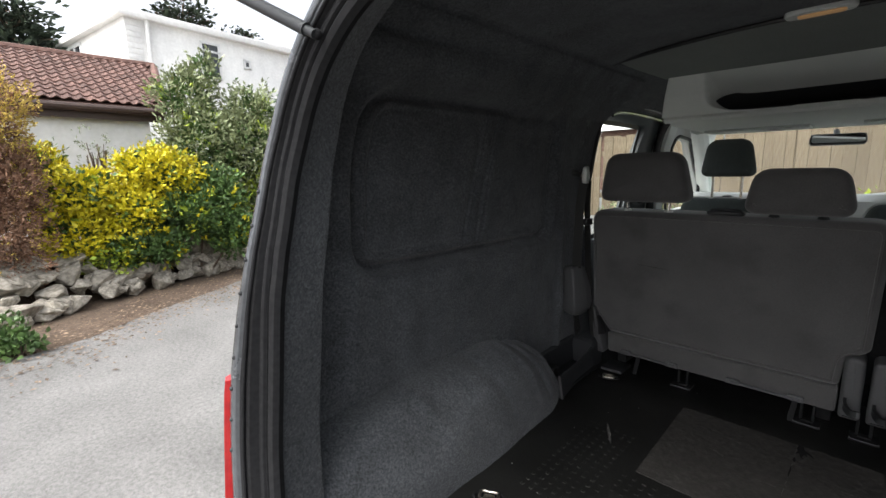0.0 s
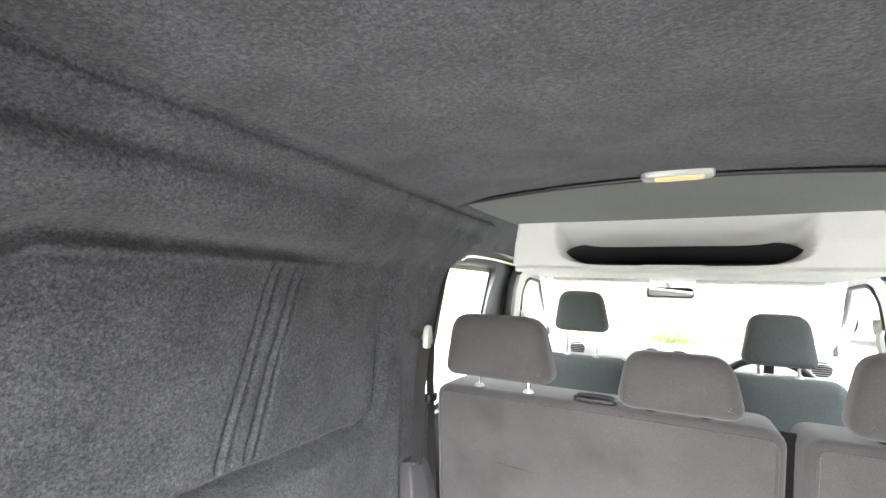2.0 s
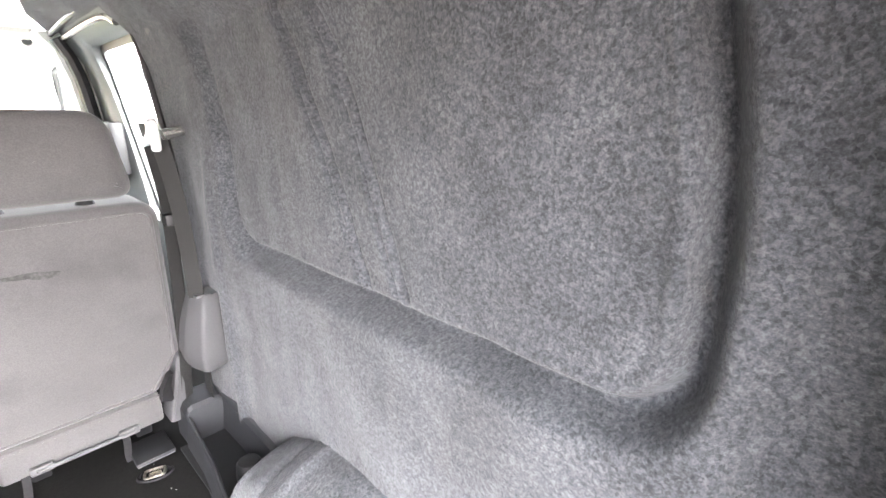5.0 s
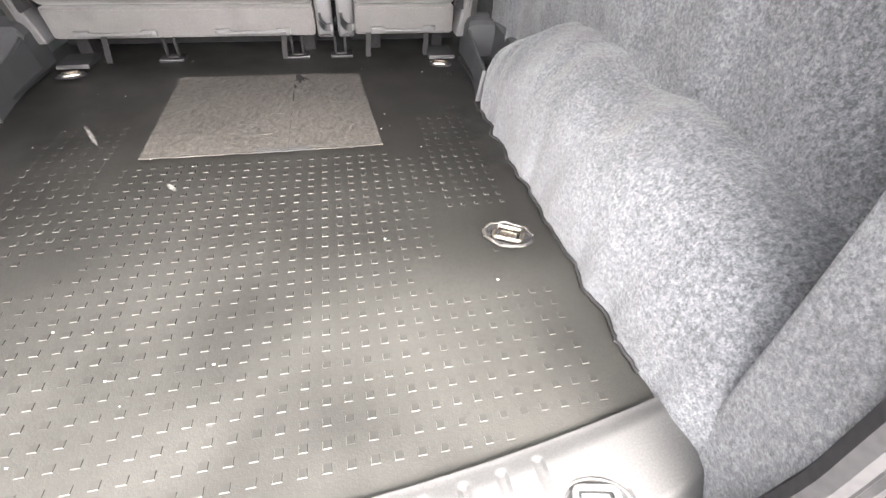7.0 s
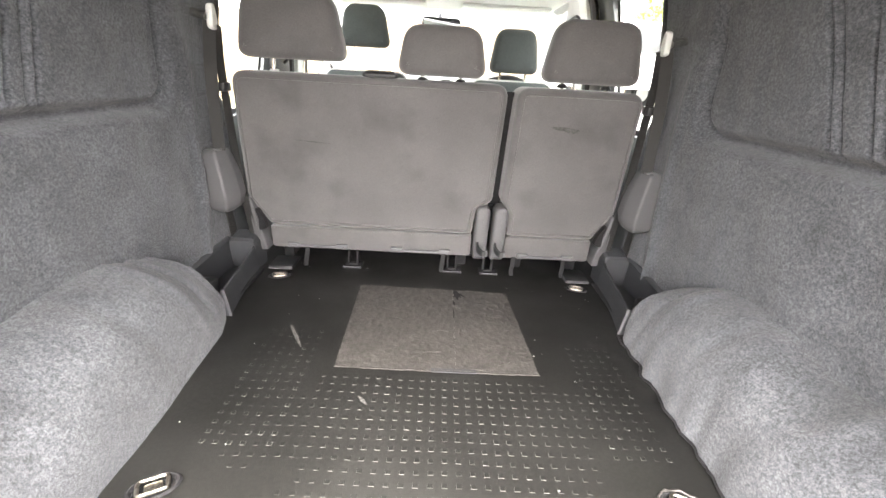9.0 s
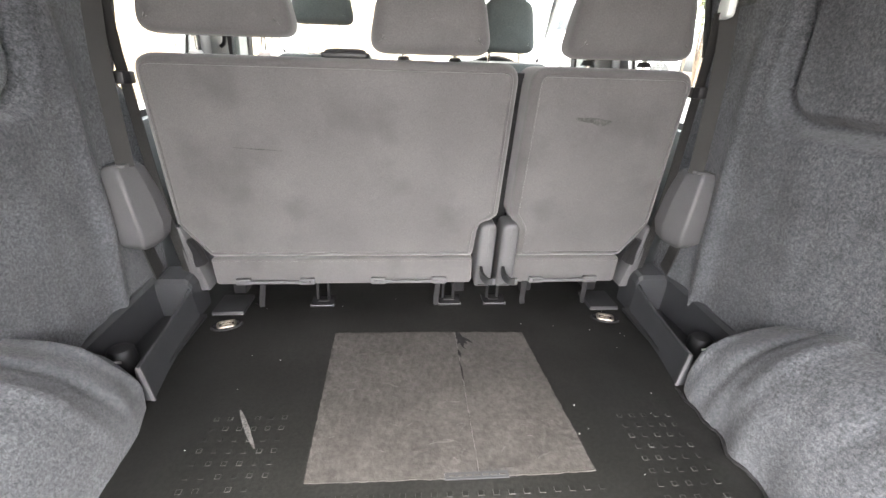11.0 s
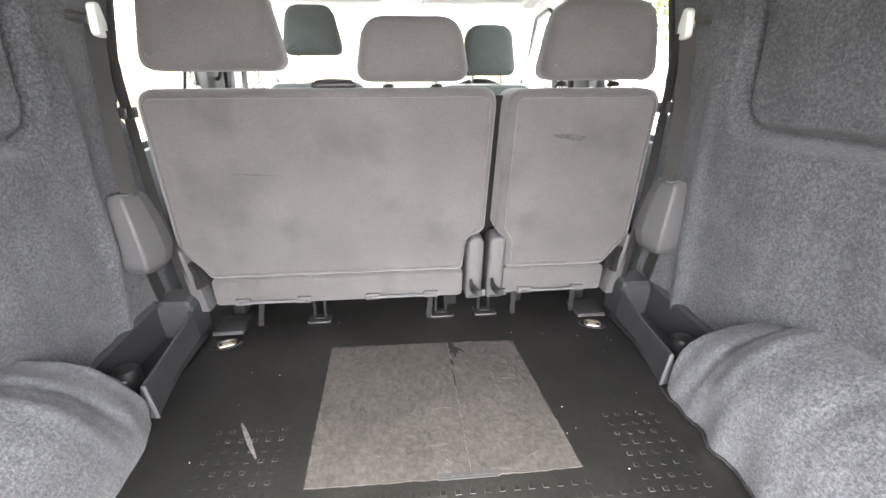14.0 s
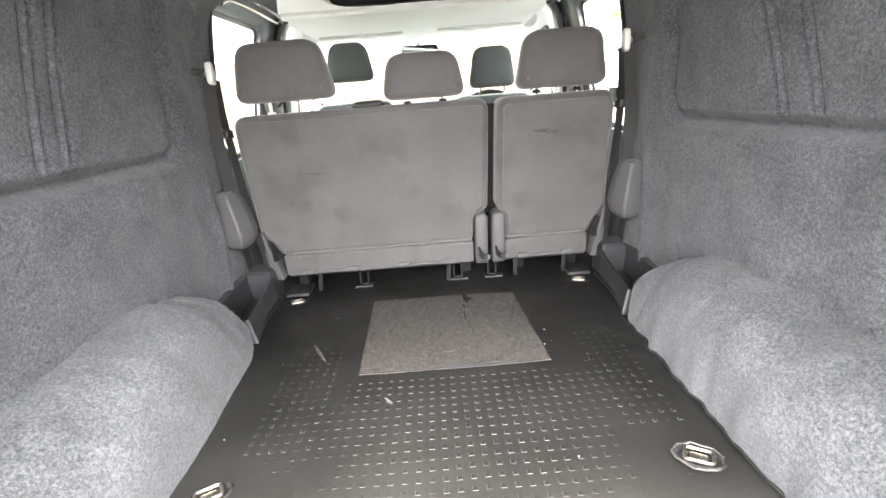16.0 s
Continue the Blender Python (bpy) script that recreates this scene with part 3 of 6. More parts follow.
# carpeted side walls with a pressed panel and twin creases
def lining(s):
    """Carpet over the pressed steel: recessed window panel with a double lip, twin creases, roof rail bulge."""
    lean, split, foot = (0.22, 0.032, 0.935) if s < 0 else (0.38, 0.046, 0.892)

    def at(u, v):
        z = 0.58 + 1.235 * v
        end = 1.69 + 0.25 * (max(z, 1.2) - 1.24)
        start = 0.27 + 0.09 * smooth01((z - 1.35) / 0.2)
        y = start + (end - start) * u
        x = wall_x(z)
        slant = 0.13 * smooth01((z - 1.30) / 0.34) * max(0.0, z - 1.25)
        d = rect_gap(y - slant, z, 0.470 if s < 0 else 0.462, 1.395, 1.166, 1.636, 0.085)
        fade = 1 - (0.40 + 0.45 * smooth01((z - 1.4) / 0.1)) * smooth01((y - 1.0 - 0.25 * smooth01((1.5 - z) / 0.1)) / 0.2)
        soft = 1 - 0.25 * smooth01((z - 1.60) / 0.03)
        x += (0.056 * math.exp(-((d + 0.004) / 0.0145) ** 2) * soft - (0.006 if s < 0 else 0.003) * math.exp(-((d + 0.030) / 0.009) ** 2) + 0.007 * math.exp(-((d + 0.046) / 0.006) ** 2) * smooth01((0.72 - y) / 0.1) * (1.0 if s < 0 else 0.3)) * fade
        x += 0.024 * smooth01(-d / 0.025)
        if 1.17 < z < 1.63:
            f = smooth01((z - 1.17) / 0.04) * smooth01((1.63 - z) / 0.06)
            for o in (-split, split):
                yc = foot + lean * (z - 1.20) + o
                x += (0.013 * math.exp(-((y - yc - 0.011) / 0.0052) ** 2) + 0.013 * math.exp(-((y - yc + 0.011) / 0.0052) ** 2) - 0.004 * math.exp(-((y - yc) / 0.006) ** 2)) * f
        # roof rail: a soft roll with a hollow over it, deeper towards the tailgate
        back = 0.25 + 0.75 * smooth01((1.15 - y) / 0.65)
        x += back * (0.034 * math.exp(-((z - 1.752) / 0.022) ** 2) - 0.020 * math.exp(-((z - 1.692) / 0.026) ** 2))
        x += 0.013 * math.exp(-((z - 1.797) / 0.0065) ** 2)
        # hollow behind the tailgate pillar
        x += 0.030 * smooth01((0.46 - y) / 0.08) * smooth01((z - 0.86) / 0.1) * smooth01((1.42 - z) / 0.2) * smooth01((y - 0.27) / 0.05)
        x -= 0.015 * math.exp(-((y - 1.46) / 0.026) ** 2) * smooth01((1.45 - z) / 0.2)
        if z > 1.15:
            x += 0.05 * smooth01((y - end + 0.05) / 0.05) * smooth01((z - 1.15) / 0.1) * smooth01((1.72 - z) / 0.03)
        x += 0.007 * noise.noise((y * 6, z * 5, s)) + 0.004 * noise.noise((y * 15, z * 5, s + 3)) + 0.0012 * noise.noise((y * 30, z * 30, s))
        return (s * x, y, z)
    bm = bmesh.new()
    sheet(bm, 400, 270, at)
    side = "left" if s < 0 else "right"
    return tagged(part("wall_" + side, bm, CARPET, sharp=180), "grey melange carpet lining on the van side with a pressed window panel", "carpeted wall", kind="structure")


# wheel arch covers
def arch(s):
    def at(u, v):
        y = 0.150 + 1.150 * u
        xin = interp(y, [(0.15, 0.540 if s < 0 else 0.582), (0.85, 0.548 if s < 0 else 0.585), (1.15, 0.572 if s < 0 else 0.586), (1.225, 0.594), (1.258, 0.63), (1.282, 0.69), (1.30, 0.765)])
        h = interp(y, [(0.15, 0.80), (0.45, 0.835), (0.75, 0.862), (0.95, 0.856), (1.08, 0.832), (1.17, 0.790), (1.24, 0.725), (1.282, 0.665), (1.30, 0.60)])
        a = v * math.pi / 2
        fold = 0.0
        for yc, w, k in ((1.20, 0.020, 0.010), (1.11, 0.016, -0.008), (1.05, 0.022, 0.007), (0.88, 0.03, -0.004), (0.62, 0.03, 0.004)):
            fold += k * math.exp(-((y + 0.10 * math.sin(a) * (1 if s < 0 else 0.6) - 0.05 - yc) / (0.75 * w)) ** 2) * math.sin(min(a * 1.6, math.pi)) * 1.35
        bulge = fold - (0.030 if s > 0 else 0.012) * math.exp(-((y - 0.62 - 0.12 * v) / 0.085) ** 2) * smooth01((v - 0.35) / 0.3) + 0.010 * noise.noise((y * 5, v * 3, s * 4)) * math.sin(2 * a) + 0.0015 * noise.noise((y * 30, v * 14, s))
        x = xin + (0.768 - xin) * (1 - math.cos(a) ** 0.76)
        z = FZ - 0.004 + (h - FZ) * math.sin(a) ** 0.82
        wav = 0.018 * noise.noise((y * 17, 0, 9)) * (1 - v) ** 4 if s > 0 else 0.0
        return (s * (x - bulge * math.cos(a) + wav), y, z + bulge * math.sin(a))
    bm = bmesh.new()
    sheet(bm, 130, 44, at)
    return tagged(part("wheel_arch", bm, CARPET, sharp=180), "rounded wheel arch wrapped in wrinkled grey carpet", "wheel arch", kind="structure")


lining(-1), lining(1), arch(-1), arch(1)
bm = bmesh.new()
pts = [(0.583 + 0.017 * noise.noise(((0.34 + i * 0.009) * 17, 0, 9)) + 0.004 * noise.noise((i * 0.9, 0, 4)) - 0.004, 0.34 + i * 0.009, FZ + 0.005 + 0.006 * max(0, noise.noise((i * 0.21, 3, 4)))) for i in range(100)]
tube(bm, pts, 0.003, 6)
tagged(part("trim", bm, BLACK), "wavy cut edge of the rubber floor along the wheel arch", "floor edge", kind="structure")

# ceiling: carpet behind the seam, smooth headliner before it
bm = bmesh.new()
sheet(bm, 60, 70, lambda u, v: (-0.56 + 1.12 * u, 0.33 + 1.16 * v, ceil_z(-0.56 + 1.12 * u, 0.33 + 1.16 * v) - 0.012 * smooth01((abs(2 * u - 1) - 0.75) / 0.25) + 0.0025 * noise.noise((u * 12, v * 12, 0)) - 0.008 * math.exp(-((v * 1.16 - 0.02) / 0.03) ** 2)))
tagged(part("ceiling", bm, CARPET, sharp=180), "grey melange carpet on the van roof", "ceiling", kind="structure")
bm = bmesh.new()
sheet(bm, 40, 20, lambda u, v: ((-0.56 + 1.12 * u) * (1 - 0.05 * v), 1.488 + 0.62 * v, ceil_z(-0.56 + 1.12 * u, 1.488 + 0.62 * v) - 0.004))
tagged(part("ceiling_front", bm, HEADLINER, sharp=180), "smooth grey cloth headliner ahead of the seam", "ceiling", kind="structure")
bm = bmesh.new()
tube(bm, [(x, 1.488, ceil_z(x, 1.488) - 0.007) for x in np.linspace(-0.565, 0.565, 44)], 0.0065, 8)
tagged(part("trim", bm, BLACK), "thin dark seam strip across the roof lining", "seam strip", kind="structure")

# upper corner fillets that run forward over the side doors
for s in (-1, 1):
    bm = bmesh.new()
    sheet(bm, 30, 8, lambda u, v: (s * interp(v, [(0, 0.672), (0.35, 0.655), (0.7, 0.605), (1, 0.54)]), 1.70 + 0.80 * u, interp(v, [(0, 1.695), (0.35, 1.715), (0.7, 1.77), (1, 1.822)]) + 0.002 * noise.noise((u * 9, v * 4, s))))
    tagged(part("trim", bm, CARPET, sharp=180), "grey carpet cove over the side door", "roof cove", kind="structure")


# ---- rear opening: carpet return, seal, painted body ----
def contour(n=16, low=0.60, bottom=False):
    """Points (x, z, outward x, outward z) round the opening, from the left foot over the top to the right foot."""
    hx, top, r = 0.600, 1.722, 0.32
    pts = [(-hx + 0.035 * smooth01((0.95 - z) / 0.3), z, -1, 0) for z in np.linspace(low, top - r, 18)]
    for k in range(1, n + 1):
        a = math.pi - k / n * math.pi / 2
        pts.append((-hx + r + r * math.cos(a), top - r + r * math.sin(a), math.cos(a), math.sin(a)))
    pts += [(x, top, 0, 1) for x in np.linspace(-hx + r, hx - r, 14)[1:-1]]
    for k in range(n + 1):
        a = math.pi / 2 - k / n * math.pi / 2
        pts.append((hx - r + r * math.cos(a), top - r + r * math.sin(a), math.cos(a), math.sin(a)))
    pts += [(hx - 0.015 * smooth01((0.95 - z) / 0.3), z, 1, 0) for z in np.linspace(top - r, low, 18)[1:]]
    return pts


def rear_y(x, z):
    return interp(z, [(0.6, 0.225), (0.92, 0.25), (1.2, 0.276), (1.33, 0.300), (1.5, 0.324), (1.64, 0.334), (1.8, 0.36)]) - 0.035 * (1 - min(1, (x / 0.6) ** 2))


def slim(z, o, dy):
    """The painted frame narrows towards the roof."""
    k = interp(z, [(1.04, 0.97), (1.25, 0.64), (1.7, 0.42)])
    far = interp(z, [(1.3, 1.0), (1.65, 0.72)])
    if o > 0 and dy < -0.05:
        return o * k, (-0.116 + (dy + 0.116) * k) * far
    return o, dy * far if dy < 0 else dy


def sweep(bm, section, low=0.60, wob=0.0):
    path = contour(low=low)
    return sheet(bm, len(path) - 1, len(section) - 1, lambda u, v: sweep_point(path, section, u, v, wob))


def sweep_point(path, section, u, v, wob):
    x, z, nx, nz = path[round(u * (len(path) - 1))]
    o, dy = section[round(v * (len(section) - 1))]
    k = wob * noise.noise((x * 9, z * 9, o * 20))
    o, dy = slim(z, o, dy)
    return (x + nx * (o + k), rear_y(x, z) + dy + k, z + nz * (o + k))


bm = bmesh.new()
sec = spline([(0.16, 0.035, 0), (0.09, 0.025, 0), (0.035, 0.018, 0), (0.008, 0.012, 0), (0.0, 0.0, 0), (-0.010, -0.035, 0), (-0.020, -0.065, 0), (-0.030, -0.092, 0)], 4)
sweep(bm, [(p.x, p.y) for p in sec], 0.575, 0.003)
tagged(part("pillar_lining", bm, CARPET, sharp=180), "grey carpet wrapped round the tailgate opening", "pillar lining", kind="structure")

frame_body = thing("van_body", "dark grey metallic van body round the open tailgate", "van body", (0, 0, 0), kind="structure")
bm = bmesh.new()
sweep(bm, [(-0.026, -0.094), (-0.020, -0.116), (-0.004, -0.116), (0.002, -0.120), (0.008, -0.136), (0.030, -0.146), (0.036, -0.138)], 0.40)
part("seal_channel", bm, SATIN_BLACK, frame_body, "black channel under the tailgate seal", 30)
bm = bmesh.new()
sweep(bm, [(0.036, -0.138), (0.046, -0.138), (0.050, -0.146), (0.056, -0.149), (0.070, -0.149), (0.082, -0.145), (0.092, -0.138), (0.100, -0.126), (0.106, -0.110), (0.114, -0.075), (0.165, 0.02), (0.23, 0.18)], 0.40)
part("body_frame", bm, PAINT, frame_body, sharp=30)
for o, dy, r in ((-0.027, -0.101, 0.0145), (-0.012, -0.116, 0.007), (0.018, -0.144, 0.0035)):
    bm = bmesh.new()
    path = contour(low=0.76)
    loop = [Vector((x + nx * slim(z, o, dy)[0], rear_y(x, z) + slim(z, o, dy)[1], z + nz * slim(z, o, dy)[0])) for x, z, nx, nz in path]
    foot = []
    for k in range(25):
        x = 0.465 - 0.93 * k / 24
        foot.append(Vector((x, sill_out(x) - 0.012 + (dy + 0.104) * 0.7, 0.566 - 0.1 * o)))
    turn = []
    for a, b in ((loop[-1], foot[0]), (loop[0], foot[-1])):
        turn.append([Vector((b.x + (a.x - b.x) * math.cos(q), a.y + (b.y - a.y) * q / (math.pi / 2), a.z + (b.z - a.z) * math.sin(q))) for q in np.linspace(0, math.pi / 2, 8)[1:-1]])
    foot = turn[0] + foot + turn[1][::-1]
    loop = spline(loop + foot + [loop[0]], 2)
    tube(bm, loop, r, 8)
    part("door_seal", bm, SATIN_BLACK, frame_body, "black rubber tailgate seal")
for s in (-1, 1):
    for k in range(9):
        z = 0.90 + k * 0.062
        bm = bmesh.new()
        bmesh.ops.create_uvsphere(bm, u_segments=8, v_segments=6, radius=0.0045, matrix=Matrix.Translation((s * (0.600 + slim(z, 0.062, -0.149)[0]), rear_y(0.6, z) + slim(z, 0.062, -0.149)[1], z)))
        part("plug", bm, BLACK, frame_body)
    bm = bmesh.new()
    rings = []
    for z in np.linspace(0.50, 1.035, 22):
        f = smooth01((1.04 - z) / 0.012)
        ring = []
        for o, dy in ((0.074, -0.142), (0.078, -0.153 - 0.003 * f), (0.096, -0.147), (0.110, -0.122), (0.122, -0.07), (0.138, 0.0), (0.125, 0.0), (0.10, -0.09)):
            ring.append((s * (0.600 + o), rear_y(0.6, z) + dy, z))
        rings.append(ring)
    loft(bm, rings)
    part("tail_lamp", bm, RED_LENS, frame_body, "red tail lamp lens", 25)
    bm = bmesh.new()
    sheet(bm, 20, 10, lambda u, v: (s * (interp(v, [(0, 0.80), (0.6, 0.845), (0.85, 0.80), (1, 0.70)])), 0.42 + 1.14 * u, 0.35 + 1.50 * v))
    part("side_skin", bm, PAINT, frame_body)
bm = bmesh.new()
sheet(bm, 12, 30, lambda u, v: (-0.72 + 1.44 * u, 0.36 + 2.6 * v, 1.885 - 0.035 * (2 * u - 1) ** 2))
part("roof_skin", bm, PAINT, frame_body)
bm = bmesh.new()
rings = []
for x in np.linspace(-0.80, 0.80, 41):
    yo = 0.075 + 0.24 * x * x
    rings.append([(x, yo + 0.02, 0.545), (x, yo - 0.005, 0.556), (x, yo - 0.045, 0.552), (x, yo - 0.095, 0.530), (x, yo - 0.115, 0.49), (x, yo - 0.11, 0.36), (x, yo + 0.05, 0.34), (x, yo + 0.05, 0.50)])
loft(bm, rings)
part("rear_bumper", bm, PAINT, frame_body, "painted rear bumper top")

# raised tailgate overhead
gate = thing("tailgate", "dark grey tailgate held open above the load bay", "tailgate", (0, 0.30, 1.83), kind="structure")
gate.rotation_euler = (radians(-24), 0, 0)
o = round_poly([(-0.70, -1.15, 0.12), (0.70, -1.15, 0.12), (0.64, -0.02, 0.08), (-0.64, -0.02, 0.08)])
i = round_poly([(-0.58, -0.62, 0.08), (0.58, -0.62, 0.08), (0.55, -0.11, 0.06), (-0.55, -0.11, 0.06)])
bm = bmesh.new()
rings = [[(p.x, p.y, h) for p in q] for q, h in ((o, 0.03), (inset(o, 0.03), 0.0), (i, 0.0), (i, 0.07), (inset(o, 0.03), 0.07), (o, 0.03))]
loft(bm, rings, caps=False)
part("gate_shell", bm, PAINT, gate)
bm = bmesh.new()
bm.faces.new([bm.verts.new((p.x, p.y, 0.05)) for p in i])
part("pane", bm, GLASS, gate).visible_shadow = False

# gas strut of the raised tailgate
strut = thing("gas_strut", "dark grey gas strut holding up the tailgate, fixed to the pillar", "gas strut", (-0.482, 0.214, 1.651))
bm = bmesh.new()
tube(bm, [(0.022, 0.005, -0.012), (-0.08, -0.018, 0.043)], 0.0075, 12)
part("rod", bm, PLASTIC, strut)
bm = bmesh.new()
tube(bm, [(0.004, 0.001, -0.002), (-0.262, -0.060, 0.140)], 0.0105, 14)
part("cylinder", bm, PLASTIC, strut)
bm = bmesh.new()
bmesh.ops.create_uvsphere(bm, u_segments=12, v_segments=8, radius=0.0085, matrix=Matrix.Translation((0.018, 0.010, -0.010)))
part("ball_joint", bm, SATIN_BLACK, strut)

# ---- side doors, front doors, pillars ----
def framed(bm, hole, lo, hi, place, depth):
    """A panel with a rounded hole, given thickness."""
    hole = [a.lerp(b, k / 6) for a, b in zip(hole, hole[1:] + hole[:1]) for k in range(6) if k == 0 or (a - b).length > 0.05]
    n = len(hole)
    cy, cz = sum(p.x for p in hole) / n, sum(p.y for p in hole) / n
    outer = []
    for p in hole:
        d = p - Vector((cy, cz))
        k = min([((hi[0] if d.x > 0 else lo[0]) - cy) / d.x if abs(d.x) > 1e-6 else 1e9, ((hi[1] if d.y > 0 else lo[1]) - cz) / d.y if abs(d.y) > 1e-6 else 1e9])
        outer.append(Vector((cy, cz)) + d * k)
    mids = [[a.lerp(b, f) for a, b in zip(hole, outer)] for f in (0.0, 0.12, 0.4, 0.7, 1.0)]
    rings = [[place(p.x, p.y, depth) for p in hole], [place(p.x, p.y, 0.012) for p in hole]] + [[place(p.x, p.y, 0.0) for p in o] for o in mids[1:]]
    loft(bm, rings, caps=False)


SIDE_HOLE = round_poly([(1.62, 1.09, 0.05), (2.10, 1.12, 0.04), (2.27, 1.652, 0.045), (1.73, 1.652, 0.08)], 7)
FRONT_HOLE = round_poly([(2.64, 1.17, 0.05), (3.36, 1.17, 0.05), (3.32, 1.33, 0.10), (2.98, 1.60, 0.14), (2.70, 1.615, 0.08)], 7)
for s in (-1, 1):
    side = "left" if s < 0 else "right"
    door = thing("side_door_" + side, "grey plastic lined sliding side door with a clear window", "sliding door", (0, 0, 0), kind="structure")
    bm = bmesh.new()
    framed(bm, SIDE_HOLE, (1.58, 0.50), (2.50, 1.74), lambda y, z, d: (s * (side_x(z) + 0.01 + d), y, z), 0.05)
    part("door_trim", bm, DOOR_GREY, door, sharp=40)
    bm = bmesh.new()
    loft(bm, [[(s * (side_x(p.y) + 0.045), p.x, p.y) for p in o] for o in (SIDE_HOLE, inset(SIDE_HOLE, 0.02))], caps=False)
    part("window_seal", bm, BLACK, door)
    bm = bmesh.new()
    bm.faces.new([bm.verts.new((s * (side_x(p.y) + 0.048), p.x, p.y)) for p in SIDE_HOLE])
    pane = part("pane", bm, GLASS, door)
    pane.visible_shadow = False
    bm = bmesh.new()
    tube(bm, spline([(s * 0.70, 1.80, 1.665), (s * 0.69, 1.87, 1.684), (s * 0.685, 2.12, 1.686), (s * 0.68, 2.36, 1.676)], 5), 0.009, 8)
    part("guide_rail", bm, CHROME, door, "bright runner over the window")
    bm = bmesh.new()
    tube(bm, spline([(s * 0.735, 1.655, 1.30), (s * 0.722, 1.72, 1.58), (s * 0.705, 1.755, 1.672), (s * 0.68, 1.84, 1.705), (s * 0.665, 2.1, 1.71), (s * 0.655, 2.42, 1.69)], 5), 0.008, 8)
    part("door_seal", bm, BLACK, door)
    bm = bmesh.new()
    box(bm, (s * 0.738 - 0.020, 2.19, 1.25), (s * 0.738 + 0.020, 2.355, 1.42), 0.008)
    handle = part("handle_bezel", bm, PLASTIC_DARK, door, "dark door handle bezel")
    bm = bmesh.new()
    tube(bm, spline([(s * 0.715, 2.26, 1.30), (s * 0.698, 2.262, 1.32), (s * 0.698, 2.262, 1.385), (s * 0.714, 2.26, 1.405)], 4), 0.007, 8)
    part("handle", bm, PLASTIC_DARK, handle)
    # B pillar with its black seal
    pil = thing("pillar_" + side, "off-white trimmed pillar beside the front seat with a black door seal", "pillar", (0, 0, 0), kind="structure")
    bm = bmesh.new()
    rings = []
    for z in np.linspace(0.55, 1.70, 24):
        x = side_x(z) - 0.030
        w = 0.05 + 0.03 * smooth01((1.0 - z) / 0.4) + 0.02 * smooth01((z - 1.5) / 0.15)
        rings.append([(s * (x + 0.03), 2.40, z), (s * (x - 0.015), 2.42, z), (s * (x - 0.02), 2.45 + w, z), (s * (x + 0.01), 2.53 + w, z), (s * (x + 0.09), 2.54 + w, z), (s * (x + 0.09), 2.40, z)])
    loft(bm, rings)
    part("pillar_trim", bm, WHITE_TRIM, pil)
    bm = bmesh.new()
    tube(bm, [(s * (side_x(z) - 0.018), 2.390, z) for z in np.linspace(0.6, 1.68, 20)], 0.020, 8)
    part("door_seal", bm, BLACK, pil)
    bm = bmesh.new()
    rings = []
    for k, (x, y, z) in enumerate(spline([(s * 0.690, 2.525, 1.45), (s * 0.680, 2.52, 1.425), (s * 0.683, 2.52, 1.385), (s * 0.690, 2.525, 1.35)], 4)):
        f = math.sin(math.pi * k / 12) * 0.018 + 0.008
        rings.append([(x, y + f * math.cos(a), z + 0.3 * f * math.sin(a)) if a % 3 else (x - s * 0.01, y + f * math.cos(a), z) for a in np.linspace(0, 6.283, 9)[:-1]])
    loft(bm, rings)
    part("belt_guide", bm, PLASTIC_LIGHT, pil)
    bm = bmesh.new()
    tube(bm, [(s * 0.687, 2.522, 1.36), (s * 0.71, 2.53, 0.75)], 0, flat=(0.022, 0.0012, (0, 1, 0)))
    part("belt", bm, WEBBING, pil)
    # front door
    fd = thing("front_door_" + side, "grey lined front door with a clear window", "front door", (0, 0, 0), kind="structure")
    bm = bmesh.new()
    framed(bm, FRONT_HOLE, (2.55, 0.45), (3.50, 1.72), lambda y, z, d: (s * (side_x(z) + 0.005 + d), y, z), 0.05)
    part("door_trim", bm, PLASTIC_LIGHT, fd)
    bm = bmesh.new()
    bm.faces.new([bm.verts.new((s * (side_x(p.y) + 0.045), p.x, p.y)) for p in FRONT_HOLE])
    part("pane", bm, GLASS, fd).visible_shadow = False
    bm = bmesh.new()
    tube(bm, [(s * (side_x(p.y) + 0.004), p.x, p.y) for p in inset(FRONT_HOLE, -0.008)] + [(s * (side_x(FRONT_HOLE[0].y) + 0.004), FRONT_HOLE[0].x, FRONT_HOLE[0].y)], 0.010, 6)
    part("window_seal", bm, BLACK, fd)
    # A pillar
    bm = bmesh.new()
    tube(bm, spline([(s * 0.625, 2.80, 1.67), (s * 0.67, 3.05, 1.56), (s * 0.72, 3.32, 1.37), (s * 0.755, 3.62, 1.12)], 6), 0.05, 10)
    tagged(part("pillar_front", bm, WHITE_TRIM), "off-white windscreen pillar trim", "pillar", kind="structure")

# ---- cab: shelf, windscreen, dashboard ----
shelf = thing("roof_shelf", "off-white overhead storage shelf above the windscreen, dark low in its hollow", "roof shelf", (0, 2.03, 1.66))
bm = bmesh.new()
rings = []
for x in np.linspace(-0.56, 0.56, 41):
    notch = 0.006 if abs(x) < 0.10 else 0.0
    top = -0.004 + notch * 0.7
    rings.append([(x, 0.0, -0.026), (x, -0.008, -0.016), (x, -0.004, top), (x, 0.012, top + 0.003), (x, 0.03, top - 0.01), (x, 0.05, -0.012), (x, 0.80, -0.028), (x, 0.80, -0.040), (x, 0.05, -0.03)])
loft(bm, rings)
part("lip", bm, WHITE_TRIM, shelf)


